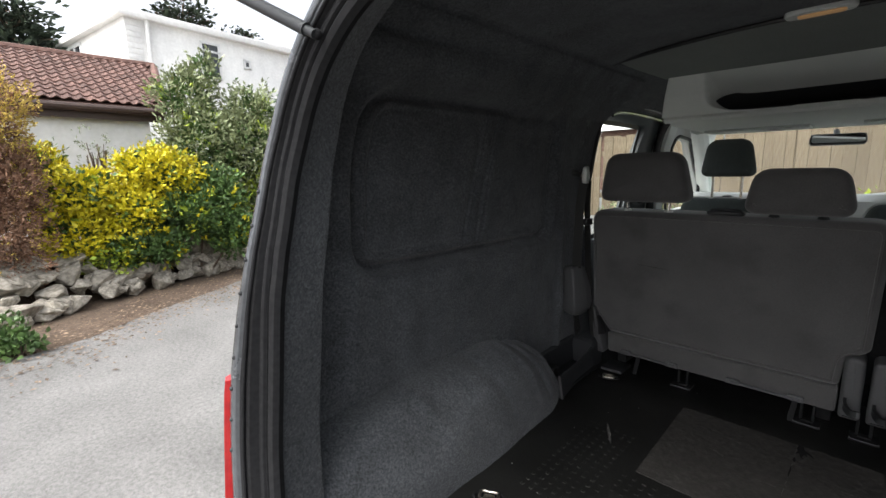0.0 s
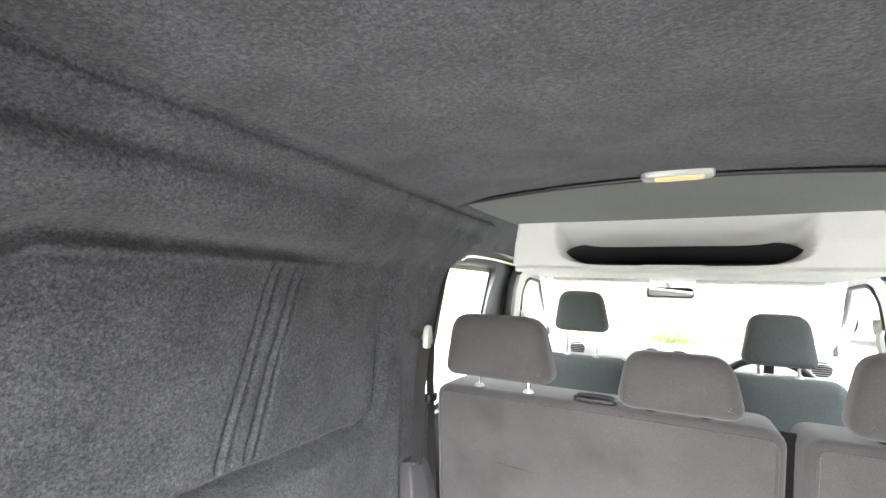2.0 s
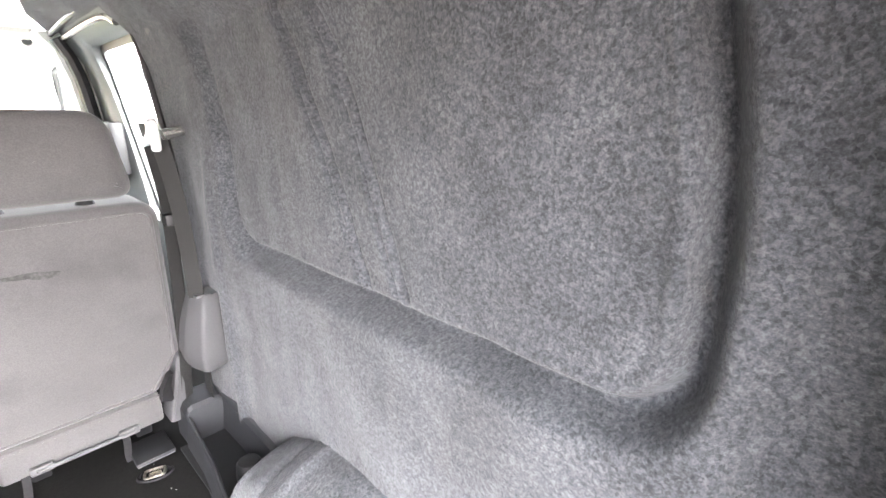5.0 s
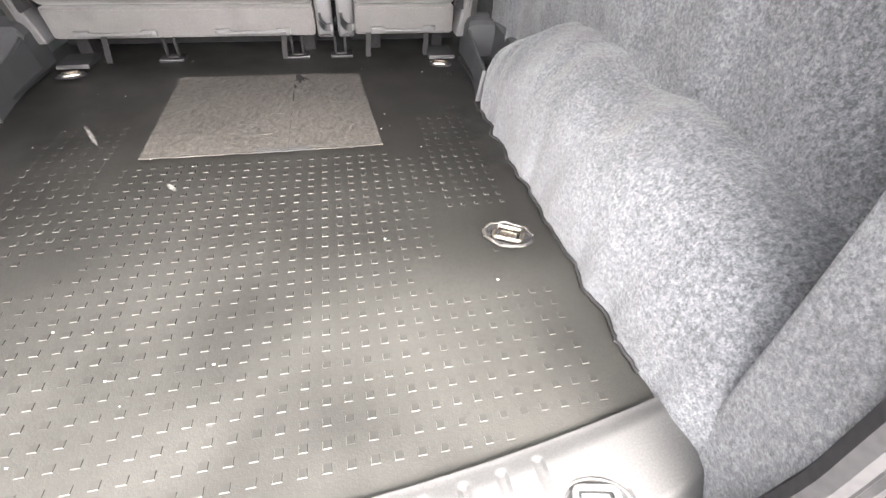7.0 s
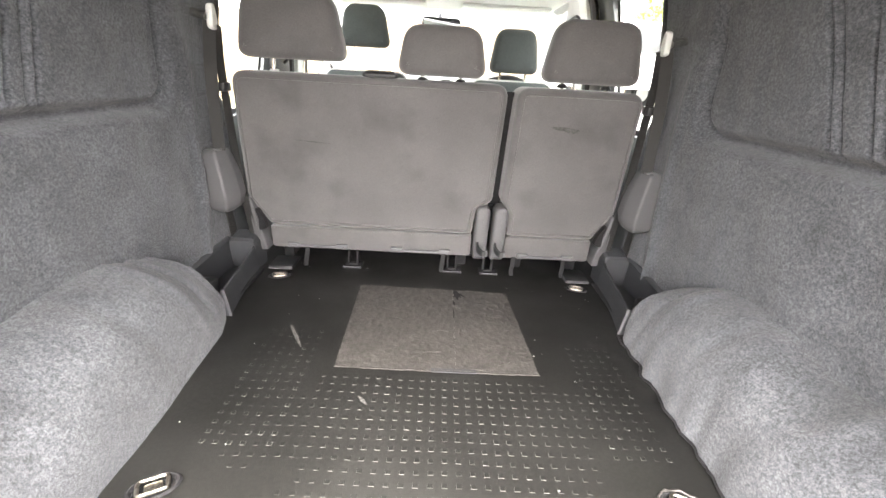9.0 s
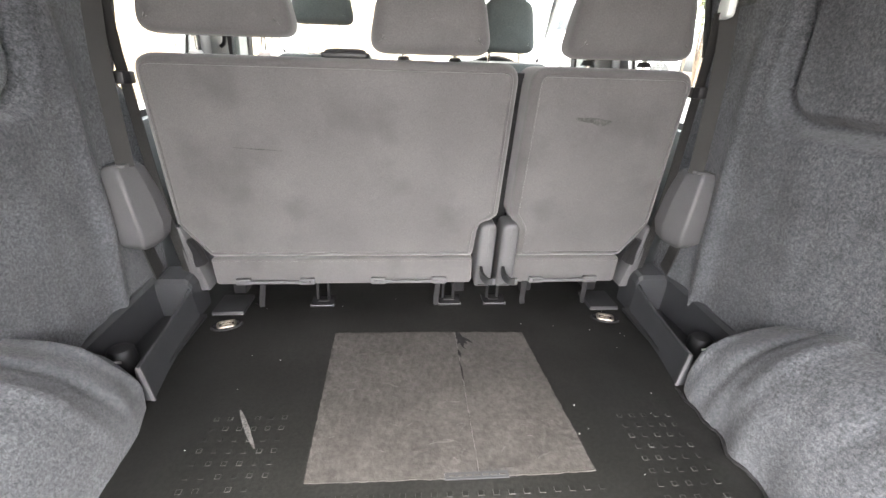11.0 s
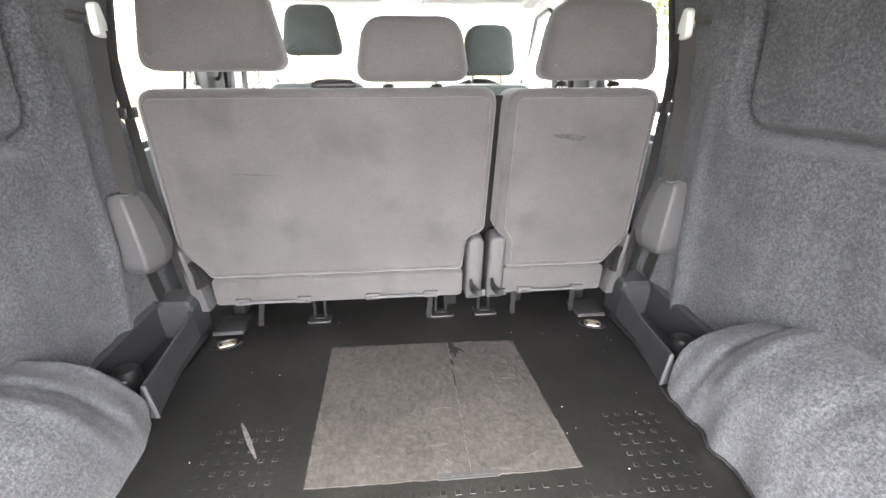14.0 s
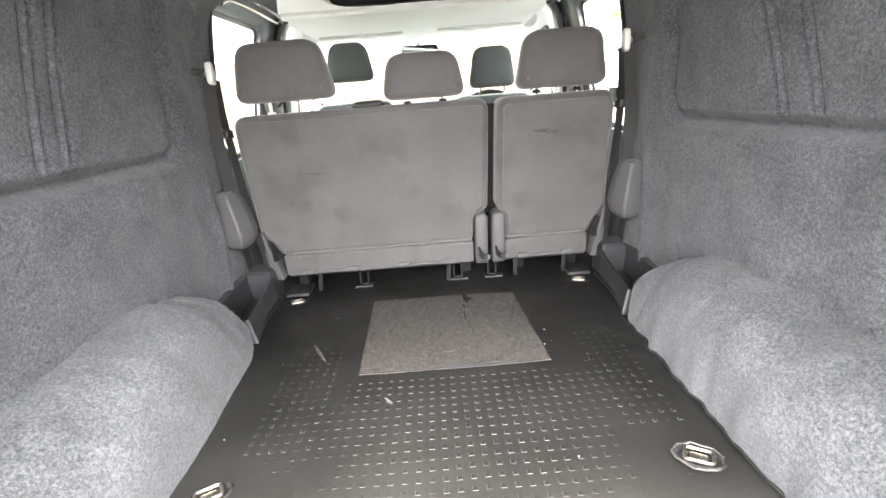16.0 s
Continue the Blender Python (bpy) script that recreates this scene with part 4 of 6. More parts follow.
def shelf_front(w):
    return interp(w, [(0, -0.096), (0.5, -0.060), (0.85, -0.022), (1, -0.004)])


def shelf_hollow(x, w):
    return smooth01((1 - (abs(x) / 0.385) ** 6 - (w / 0.985) ** 6) / 0.30)


def shelf_face(u, v):
    """One moulding: flat cheeks at both ends and a hollow between them with rounded lower corners."""
    w = 1 - (1 - v) ** 1.7
    z = 0.150 - 0.154 * w
    x = (2 * u - 1) * (0.527 + 0.050 * w)
    y = shelf_front(w) + 0.20 * shelf_hollow(x, w) * math.sin(min(1.0, w * 1.35) * math.pi / 2)
    return (x, y + (0.30 if u in (0, 1) else 0), z)


def shelf_low_hollow(u, v):
    """The dark lower part of the hollow: a rounded wall that runs down into a flat floor."""
    t = 2 * u - 1
    w0 = 0.42 + 0.36 * abs(t) ** 14
    w = w0 + (0.93 - w0) * min(1.0, v * 2)
    deep = 0.165 * max(0.0, 1 - abs(t) ** 8) ** 0.5 * min(1.0, 2 - 2 * v)
    return (0.386 * t * (1 - 0.04 * w ** 6), shelf_front(w) + 0.006 + deep, 0.150 - 0.154 * w)


bm = bmesh.new()
sheet(bm, 150, 60, shelf_face)
part("face", bm, WHITE_TRIM, shelf, sharp=180)
bm = bmesh.new()
sheet(bm, 120, 30, shelf_low_hollow)
part("liner", bm, PLASTIC_DARK, shelf, "dark lower part of the shelf hollow", 180)
for s in (-1, 1):
    bm = bmesh.new()
    box(bm, (s * 0.31 - 0.22, 0.50, -0.050), (s * 0.31 + 0.22, 0.66, -0.036), 0.006)
    part("sun_visor", bm, WHITE_TRIM, shelf)
    bm = bmesh.new()
    bmesh.ops.create_cone(bm, cap_ends=True, segments=14, radius1=0.011, radius2=0.009, depth=0.012, matrix=Matrix.Translation((s * 0.555, 0.03, -0.03)) @ Matrix.Rotation(radians(90), 4, "X"))
    part("coat_hook", bm, PLASTIC, shelf)

bm = bmesh.new()
sheet(bm, 24, 14, lambda u, v: ((-0.62 + 1.24 * u) * (1 + 0.16 * v), 2.86 + 0.75 * v + 0.09 * (1 - (2 * u - 1) ** 2), 1.645 - 0.52 * v))
ws = tagged(part("window_1", bm, GLASS), "wide clear windscreen", "windscreen", kind="structure")
ws.visible_shadow = False
mirror = thing("rear_view_mirror", "dark rear-view mirror on the windscreen", "mirror", (-0.013, 2.92, 1.566))
mirror.rotation_euler = (radians(-15), 0, radians(10))
bm = bmesh.new()
pillow(bm, round_poly([(-0.115, -0.028, 0.02), (0.115, -0.028, 0.02), (0.11, 0.028, 0.02), (-0.11, 0.028, 0.02)]), -0.012, 0.022, 0.008)
part("housing", bm, PLASTIC_DARK, mirror)
bm = bmesh.new()
o = round_poly([(-0.107, -0.022, 0.016), (0.107, -0.022, 0.016), (0.103, 0.022, 0.016), (-0.103, 0.022, 0.016)])
bm.faces.new([bm.verts.new((p.x, -0.0135, p.y)) for p in o])
part("mirror_glass", bm, MIRROR, mirror)
bm = bmesh.new()
tube(bm, [(0, 0.01, 0.02), (0, 0.05, 0.06)], 0.012, 8)
part("stalk", bm, PLASTIC_DARK, mirror)

dash = thing("dashboard", "pale grey dashboard with round air vents and a centre stack", "dashboard", (0, 3.05, 0.9))
bm = bmesh.new()
rings = []
for x in np.linspace(-0.74, 0.74, 45):
    c = math.exp(-((x + 0.05) / 0.17) ** 4)
    hood = math.exp(-((x - 0.36) / 0.2) ** 4) * 0.035
    rings.append([(x, 0.02 - 0.03 * c, -0.35), (x, 0.0 - 0.05 * c, 0.0), (x, -0.02 - 0.045 * c, 0.20), (x, -0.01 - 0.045 * c, 0.345), (x, 0.02 - 0.03 * c, 0.372 + 0.6 * hood), (x, 0.09, 0.378 + 0.6 * hood), (x, 0.45, 0.31), (x, 0.5, 0.1), (x, 0.5, -0.35)])
loft(bm, rings)
part("dash_body", bm, PLASTIC_LIGHT, dash)
for x in (-0.102, 0.028, -0.50, 0.62):
    bm = bmesh.new()
    pts = [(x + 0.045 * math.cos(a), -0.062 if abs(x) < 0.3 else -0.02, 0.326 + 0.040 * math.sin(a)) for a in np.linspace(0, 6.2832, 25)]
    tube(bm, pts, 0.006, 6)
    v = part("air_vent", bm, PLASTIC_LIGHT, dash, "round air vent")
    for k in range(-3, 4):
        bm = bmesh.new()
        h = 0.0115 * k
        w = math.sqrt(0.042 ** 2 - h * h)
        y = -0.062 if abs(x) < 0.3 else -0.02
        box(bm, (x - w, y - 0.006, 0.326 + 0.88 * h - 0.0022), (x + w, y + 0.008, 0.326 + 0.88 * h + 0.0022))
        part("louvre", bm, PLASTIC_DARK, v)
bm = bmesh.new()
box(bm, (-0.158, -0.080, -0.30), (0.083, -0.03, 0.262), 0.012)
stack = part("centre_console", bm, PLASTIC_LIGHT, dash)
for lo, hi, mt, nm in (((-0.125, -0.084, 0.128), (0.055, -0.07, 0.175), BLACK, "storage_slot"), ((-0.13, -0.085, 0.068), (0.06, -0.072, 0.116), PLASTIC, "radio"), ((-0.125, -0.084, 0.012), (0.055, -0.07, 0.058), BLACK, "lower_slot"), ((-0.138, -0.086, 0.218), (0.058, -0.07, 0.256), PLASTIC_DARK, "heater_panel")):
    bm = bmesh.new()
    box(bm, lo, hi, 0.003)
    part(nm, bm, mt, stack)
for i in range(6):
    for z in (0.082, 0.102):
        bm = bmesh.new()
        box(bm, (-0.118 + 0.029 * i, -0.089, z - 0.006), (-0.096 + 0.029 * i, -0.084, z + 0.006), 0.002)
        part("button", bm, PLASTIC_LIGHT, stack)
for x in (-0.11, -0.042, 0.025):
    bm = bmesh.new()
    bmesh.ops.create_cone(bm, cap_ends=True, segments=20, radius1=0.021, radius2=0.017, depth=0.022, matrix=Matrix.Translation((x, -0.094, 0.237)) @ Matrix.Rotation(radians(90), 4, "X"))
    part("heater_knob", bm, PLASTIC_LIGHT, stack)
wheel = thing("steering_wheel", "dark steering wheel on the driver's side", "steering wheel", (0.36, 2.74, 1.130))
wheel.rotation_euler = (radians(-62), 0, 0)
bm = bmesh.new()
tube(bm, [(0.185 * math.cos(a), 0.185 * math.sin(a), 0) for a in np.linspace(0, 6.2832 + 0.15, 50)], 0.015, 10)
part("rim", bm, PLASTIC_DARK, wheel)
bm = bmesh.new()
box(bm, (-0.085, -0.07, -0.05), (0.085, 0.06, -0.005), 0.02)
part("hub", bm, PLASTIC_DARK, wheel)
for a in (0, 180, 270):
    bm = bmesh.new()
    box(bm, (0.06, -0.018, -0.02), (0.185, 0.018, -0.006), 0.005, m=Matrix.Rotation(radians(a), 4, "Z"))
    part("spoke", bm, PLASTIC_DARK, wheel)
bm = bmesh.new()
tube(bm, [(0, 0, -0.03), (0, 0.0, -0.45)], 0.03, 10)
part("column", bm, PLASTIC_DARK, wheel)
lever = thing("gear_lever", "gear lever with a pale knob on the centre stack", "gear lever", (-0.023, 2.86, 0.845))
bm = bmesh.new()
tube(bm, [(0, 0.08, -0.05), (0, 0.0, 0.06)], 0.010, 8)
part("stick", bm, PLASTIC_DARK, lever)
bm = bmesh.new()
bmesh.ops.create_uvsphere(bm, u_segments=14, v_segments=10, radius=0.026, matrix=Matrix.Translation((0, -0.01, 0.075)))
part("knob", bm, PLASTIC_LIGHT, lever)
bm = bmesh.new()
sheet(bm, 8, 12, lambda u, v: (-0.74 + 1.48 * u, 1.9 + 1.7 * v, 0.50 - 0.02 * v))
tagged(part("floor_front", bm, PLASTIC_DARK), "dark cab floor", "floor", kind="structure")
bm = bmesh.new()
sheet(bm, 16, 10, lambda u, v: (-0.72 + 1.44 * u, 3.5 + 0.85 * v, 1.10 - 0.16 * v - 0.10 * (2 * u - 1) ** 4))
part("bonnet", bm, PAINT, frame_body)
for x in (-0.72, 0.72):
    for y in (0.78, 3.46):
        bm = bmesh.new()
        ring = [(0.10, 0.20), (0.11, 0.28), (0.09, 0.31), (0.0, 0.315), (-0.09, 0.31), (-0.11, 0.28), (-0.10, 0.20)]
        loft(bm, [[(x + w, y + r * math.cos(a), 0.315 + r * math.sin(a)) for a in np.linspace(0, 2 * math.pi, 33)[:-1]] for w, r in ring])
        part("wheel", bm, BLACK, frame_body, "black road wheel")

# roof lamp on the seam
rl = thing("roof_lamp", "oblong roof lamp with a lit warm diffuser on the seam", "ceiling lamp", (0.012, 1.478, 1.845))
bm = bmesh.new()
pillow(bm, round_poly([(-0.078, -0.03, 0.028), (0.078, -0.03, 0.028), (0.078, 0.03, 0.028), (-0.078, 0.03, 0.028)]), -0.009, 0.008, 0.006, place=lambda x, y, z: (x, z, y))
part("bezel", bm, WHITE_TRIM, rl)
bm = bmesh.new()
pillow(bm, round_poly([(-0.048, -0.019, 0.014), (0.056, -0.019, 0.014), (0.056, 0.019, 0.014), (-0.048, 0.019, 0.014)]), -0.0115, -0.006, 0.003, place=lambda x, y, z: (x, z, y))
part("diffuser", bm, LAMP, rl, "lit warm diffuser")


# ---- rear bench ----
def back_y(z):
    return 1.55 - 0.20 * (z - 1.15)


def leaned(x, y, z):
    return (x, back_y(z) + y, z)


def backrest(name, label, outline, strip, rods, at):
    ob = thing(name, label, "car seat", at, "rear bench seats")
    loc = Vector(at)

    def put(x, y, z):
        return Vector(leaned(x, y, z)) - loc
    bm = bmesh.new()
    pillow(bm, outline, -0.0, 0.19, 0.03, 4, put, bulge=0.004)
    part("backrest", bm, VELOUR, ob, "grey velour backrest, faintly stained")
    bm = bmesh.new()
    rim = inset(outline, 0.020)
    tube(bm, [put(p.x, 0.001, p.y) for p in rim] + [put(rim[0].x, 0.001, rim[0].y)], 0.0035, 6)
    part("piping", bm, VELOUR, ob)
    bm = bmesh.new()
    pillow(bm, strip, 0.004, 0.09, 0.008, 2, put)
    part("lower_flap", bm, VELOUR, ob, "grey velour lower flap")
    for x0, x1 in rods:
        bm = bmesh.new()
        z = 0.662
        tube(bm, [put(x0, 0.004, z), put(x0 + 0.006, -0.012, z), put(x1 - 0.006, -0.012, z), put(x1, 0.004, z)], 0.005, 8)
        rod = part("tether_bar", bm, PLASTIC_MID, ob, "grey tether bar")
        for x in (x0 + 0.014, x1 - 0.014):
            bm = bmesh.new()
            box(bm, tuple(put(x - 0.022, -0.014, z - 0.010)), tuple(put(x + 0.022, 0.006, z + 0.010)), 0.004)
            part("bracket", bm, PLASTIC_MID, rod)
    xs = [p.x for p in outline]
    bm = bmesh.new()
    o = round_poly([(min(xs) + 0.03, 0.0, 0.05), (max(xs) - 0.03, 0.0, 0.05), (max(xs) - 0.03, 0.17, 0.07), (min(xs) + 0.03, 0.17, 0.07)])
    pillow(bm, o, 1.66, 2.08, 0.05, 3, lambda x, y, z: Vector((x, y, 0.80 + z)) - loc)
    part("cushion", bm, VELOUR, ob)
    # added black board that keeps cab light from showing under the bench
    bm = bmesh.new()
    box(bm, (min(xs) + 0.02 - loc.x, 1.80 - loc.y, 0.585 - loc.z), (max(xs) - 0.02 - loc.x, 1.83 - loc.y, 0.82 - loc.z), 0.006)
    part("heel_board", bm, SATIN_BLACK, ob, "black board added under the cushion to block cab light")
    for x in (min(xs) + 0.10, max(xs) - 0.10):
        bm = bmesh.new()
        box(bm, (x - 0.02 - loc.x, 1.72 - loc.y, 0.58 - loc.z), (x + 0.02 - loc.x, 2.05 - loc.y, 0.83 - loc.z), 0.006)
        part("leg", bm, SATIN_BLACK, ob)
    return ob


BIG = round_poly([(-0.668, 0.845, 0.05), (-0.600, 0.738, 0.025), (0.150, 0.738, 0.02), (0.158, 0.835, 0.03), (0.212, 0.875, 0.03), (0.222, 1.272, 0.045), (-0.645, 1.272, 0.05)], 6)
BIG_STRIP = round_poly([(-0.605, 0.645, 0.012), (0.150, 0.645, 0.012), (0.150, 0.736, 0.01), (-0.602, 0.736, 0.01)], 3)
SMALL = round_poly([(0.276, 0.738, 0.02), (0.600, 0.738, 0.025), (0.664, 0.845, 0.05), (0.652, 1.268, 0.05), (0.250, 1.268, 0.045), (0.243, 0.880, 0.03), (0.272, 0.835, 0.03)], 6)
SMALL_STRIP = round_poly([(0.276, 0.645, 0.012), (0.605, 0.645, 0.012), (0.602, 0.736, 0.01), (0.276, 0.736, 0.01)], 3)
double = backrest("double_rear_seat", "wide two-place rear seat, grey velour back faintly stained, upright", BIG, BIG_STRIP, ((-0.535, -0.325), (-0.145, 0.065)), (-0.22, 1.7, FZ))
# black sheet added to stand in for the shade between the backrests
bm = bmesh.new()
loft(bm, [[Vector(leaned(x, y, z)) - double.location for x, y in ((0.205, 0.10), (0.252, 0.10), (0.252, 0.106), (0.205, 0.106))] for z in (0.84, 1.05, 1.25)])
part("gap_flap", bm, SATIN_BLACK, double, "black sheet added for the shade in the gap")
backrest("single_rear_seat", "narrow single rear seat, grey velour back with a dark scuff", SMALL, SMALL_STRIP, ((0.335, 0.535),), (0.45, 1.7, FZ))
DARK_SCUFF = material("dark_scuff", (0.0435, 0.042, 0.042), (0.075, 0.0728, 0.0728), scale=160, rough=0.95, big=0.25, bigscale=30)
for seat, cx, cz, rx, rz, at in (("single_rear_seat", 0.415, 1.148, 0.047, 0.0062, (0.45, 1.7, FZ)), ("single_rear_seat", 0.436, 1.143, 0.024, 0.0075, (0.45, 1.7, FZ)), ("double_rear_seat", -0.405, 1.062, 0.062, 0.0014, (-0.22, 1.7, FZ))):
    bm = bmesh.new()
    bm.faces.new([bm.verts.new(leaned(cx + rx * math.cos(q), -0.0062 - 0.0004 * rz * 100, cz + rz * math.sin(q) * (1 + 0.5 * noise.noise((q * 2, cx * 9, 0))) - 0.06 * rx * math.cos(q))) for q in np.linspace(0, 6.2832, 41)[:-1]])
    scuff = part("scuff_mark", bm, DARK_SCUFF, bpy.data.objects[seat])
    scuff.location = -Vector(at)


def headrest(name, label, cx, z0, z1, w, y, posts, mat, tilt=8, taper=0.79, thick=0.11, group="rear headrests", gap=0.02, socket=None, set_in=0.0):
    """A padded headrest on two steel posts; its origin lies under it."""
    ob = thing(name, label, "headrest", (cx, y, z0), group)
    h = z1 - z0
    o = round_poly([(-w / 2, 0.0, 0.035), (w / 2, 0.0, 0.035), (w / 2 * taper, h, 0.06), (-w / 2 * taper, h, 0.06)], 8)
    t = math.tan(radians(tilt))
    bm = bmesh.new()
    pillow(bm, o, -thick / 2, thick / 2, 0.035, 5, lambda x, y2, z: (x, y2 * (1 - 0.25 * z / h) - t * z, z), bulge=0.006)
    part("pad", bm, mat, ob)
    for px in posts:
        bm = bmesh.new()
        tube(bm, [(px, set_in, -gap - 0.03), (px, set_in, 0.03)], 0.0055, 10)
        post = part("post", bm, CHROME, ob)
        bm = bmesh.new()
        bmesh.ops.create_cone(bm, cap_ends=True, segments=16, radius1=0.018, radius2=0.012, depth=0.012, matrix=Matrix.Translation((px, set_in, -gap)))
        part("socket", bm, socket or PLASTIC_LIGHT, post)
    return ob


RHY = back_y(1.30) + 0.018
headrest("headrest", "grey velour headrest raised on steel posts over the wide seat", -0.440, 1.309, 1.487, 0.325, RHY, (-0.075, 0.075), VELOUR, gap=0.036, set_in=0.030)
# dark sockets on these two paint in the shadow gap below the pads
headrest("headrest", "low grey velour headrest on the middle of the bench", 0.008, 1.284, 1.424, 0.276, RHY, (-0.06, 0.06), VELOUR, gap=0.010, socket=PLASTIC_DARK, set_in=0.030)
headrest("headrest", "grey velour headrest on the single rear seat", 0.459, 1.286, 1.460, 0.302, RHY, (-0.07, 0.07), VELOUR, gap=0.008, socket=PLASTIC_DARK, set_in=0.030)

# release handle lying in the top of the wide seat
rel = thing("release_handle", "dark folding release handle in the seat top", "release handle", (-0.185, back_y(1.27) + 0.045, 1.272))
bm = bmesh.new()
pillow(bm, round_poly([(-0.055, -0.022, 0.015), (0.055, -0.022, 0.015), (0.055, 0.022, 0.015), (-0.055, 0.022, 0.015)]), 0.0, 0.012, 0.004, place=lambda x, y, z: (x, z, y))
part("bezel", bm, PLASTIC_DARK, rel)
bm = bmesh.new()
tube(bm, spline([(-0.045, 0, 0.01), (-0.03, 0, 0.014), (0.03, 0, 0.014), (0.045, 0, 0.01)], 4), 0.006, 8)
part("lever", bm, PLASTIC_DARK, rel)

# hinge covers between the backrests
for x, s in ((0.182, -1), (0.247, 1)):
    h = thing("hinge_cover", "rounded grey plastic hinge cover at the foot of the backrest", "hinge cover", (x, back_y(0.76), FZ), "hinge covers")
    bm = bmesh.new()
    o = round_poly([(-0.025, 0.065, 0.01), (0.025, 0.065, 0.01), (0.025, 0.28, 0.03), (-0.025, 0.28, 0.03)], 5)
    pillow(bm, o, -0.025, 0.07, 0.012, 3, lambda a, y, z: (a, y - 0.2 * (z - 0.18), z))
    part("cover", bm, PLASTIC_MID, h)
    bm = bmesh.new()
    tube(bm, spline([(-0.012, -0.018, 0.136), (-0.010, -0.040, 0.122), (0.004, -0.056, 0.112), (0.020, -0.056, 0.112)], 5), 0, flat=(0.010, 0.004, (0, 0, 1)))
    lever = part("lever", bm, PLASTIC_DARK, h, "dark release lever")
    bm = bmesh.new()
    box(bm, (0.016, -0.061, 0.101), (0.026, -0.051, 0.123), 0.003)
    part("tip", bm, PLASTIC_MID, lever)
for s in (-1, 1):
    h = thing("hinge_cover", "slim grey plastic hinge cover beside the backrest", "hinge cover", (s * 0.632, 1.64, FZ), "side hinges")
    bm = bmesh.new()
    o = round_poly([(-0.022, 0.06, 0.01), (0.022, 0.06, 0.01), (0.030, 0.27, 0.02), (0.012, 0.27, 0.02)], 4)
    pillow(bm, o, -0.02, 0.06, 0.008, 2, lambda a, y, z: (s * a, y - 0.16 * (z - 0.1), z))
    part("cover", bm, PLASTIC_MID, h)
    bm = bmesh.new()
    bmesh.ops.create_uvsphere(bm, u_segments=12, v_segments=8, radius=0.014, matrix=Matrix.Translation((s * 0.022, -0.005, 0.05)))
    part("bolt_cap", bm, PLASTIC_LIGHT, h)
    bm = bmesh.new()
    loft(bm, [[(s * (x + w), y, z), (s * (x - w), y - 0.004, z), (s * (x - w), y + 0.02, z), (s * (x + w), y + 0.024, z)] for x, y, z, w in ((-0.014, -0.050, 0.155, 0.004), (-0.026, -0.055, 0.165, 0.014), (-0.024, -0.060, 0.20, 0.010), (-0.010, -0.062, 0.235, 0.005))])
    part("rubber_stop", bm, BLACK, h, "black rubber stop")
    bm = bmesh.new()
    box(bm, (-0.045 - s * 0.075, -0.055, 0.002), (0.045 - s * 0.075, 0.05, 0.016), 0.005)
    plate = part("floor_plate", bm, PLASTIC_DARK, h)
    bm = bmesh.new()
    box(bm, (-0.043 - s * 0.075, -0.057, 0.005), (0.043 - s * 0.075, -0.054, 0.008), 0.0005)
    part("edge_strip", bm, PLASTIC_MID, plate)

# floor catches under the bench
for x in (-0.30, 0.085, 0.225):
    c = thing("floor_catch", "small steel seat catch bolted to the floor under the bench", "seat catch", (x, 1.665, FZ), "floor catches")
    bm = bmesh.new()
    box(bm, (-0.035, -0.035, 0.0), (0.035, 0.03, 0.006), 0.002)
    part("plate", bm, SATIN_BLACK, c)
    bm = bmesh.new()
    tube(bm, spline([(-0.034, -0.026, 0.007), (-0.028, -0.035, 0.007), (0.028, -0.035, 0.007), (0.034, -0.026, 0.007)], 3), 0.0016, 6)
    part("front_edge", bm, PLASTIC_MID, c)
    bm = bmesh.new()
    box(bm, (-0.016, -0.010, 0.005), (0.016, 0.020, 0.008), 0.001)
    part("slot", bm, BLACK, c)
    for dx in (-0.018, 0.014):
        bm = bmesh.new()
        box(bm, (dx - 0.004, 0.004, 0.004), (dx + 0.004, 0.02, 0.06), 0.002)
        part("lug", bm, SATIN_BLACK, c)
for x in (-0.475, 0.045, 0.315, 0.51):
    bm = bmesh.new()
    tube(bm, spline([(0.004, 0.012, 0.085), (0.002, 0.0, 0.05), (-0.002, -0.006, 0.018), (-0.001, -0.014, 0.001)], 4), 0, flat=(0.008, 0.002, (1, 0, 0)))
    p = tagged(part("support_pin", bm, SATIN_BLACK), "short dark strap hanging under the bench", "support pin", "support pins")
    p.location = (x, 1.65, FZ)


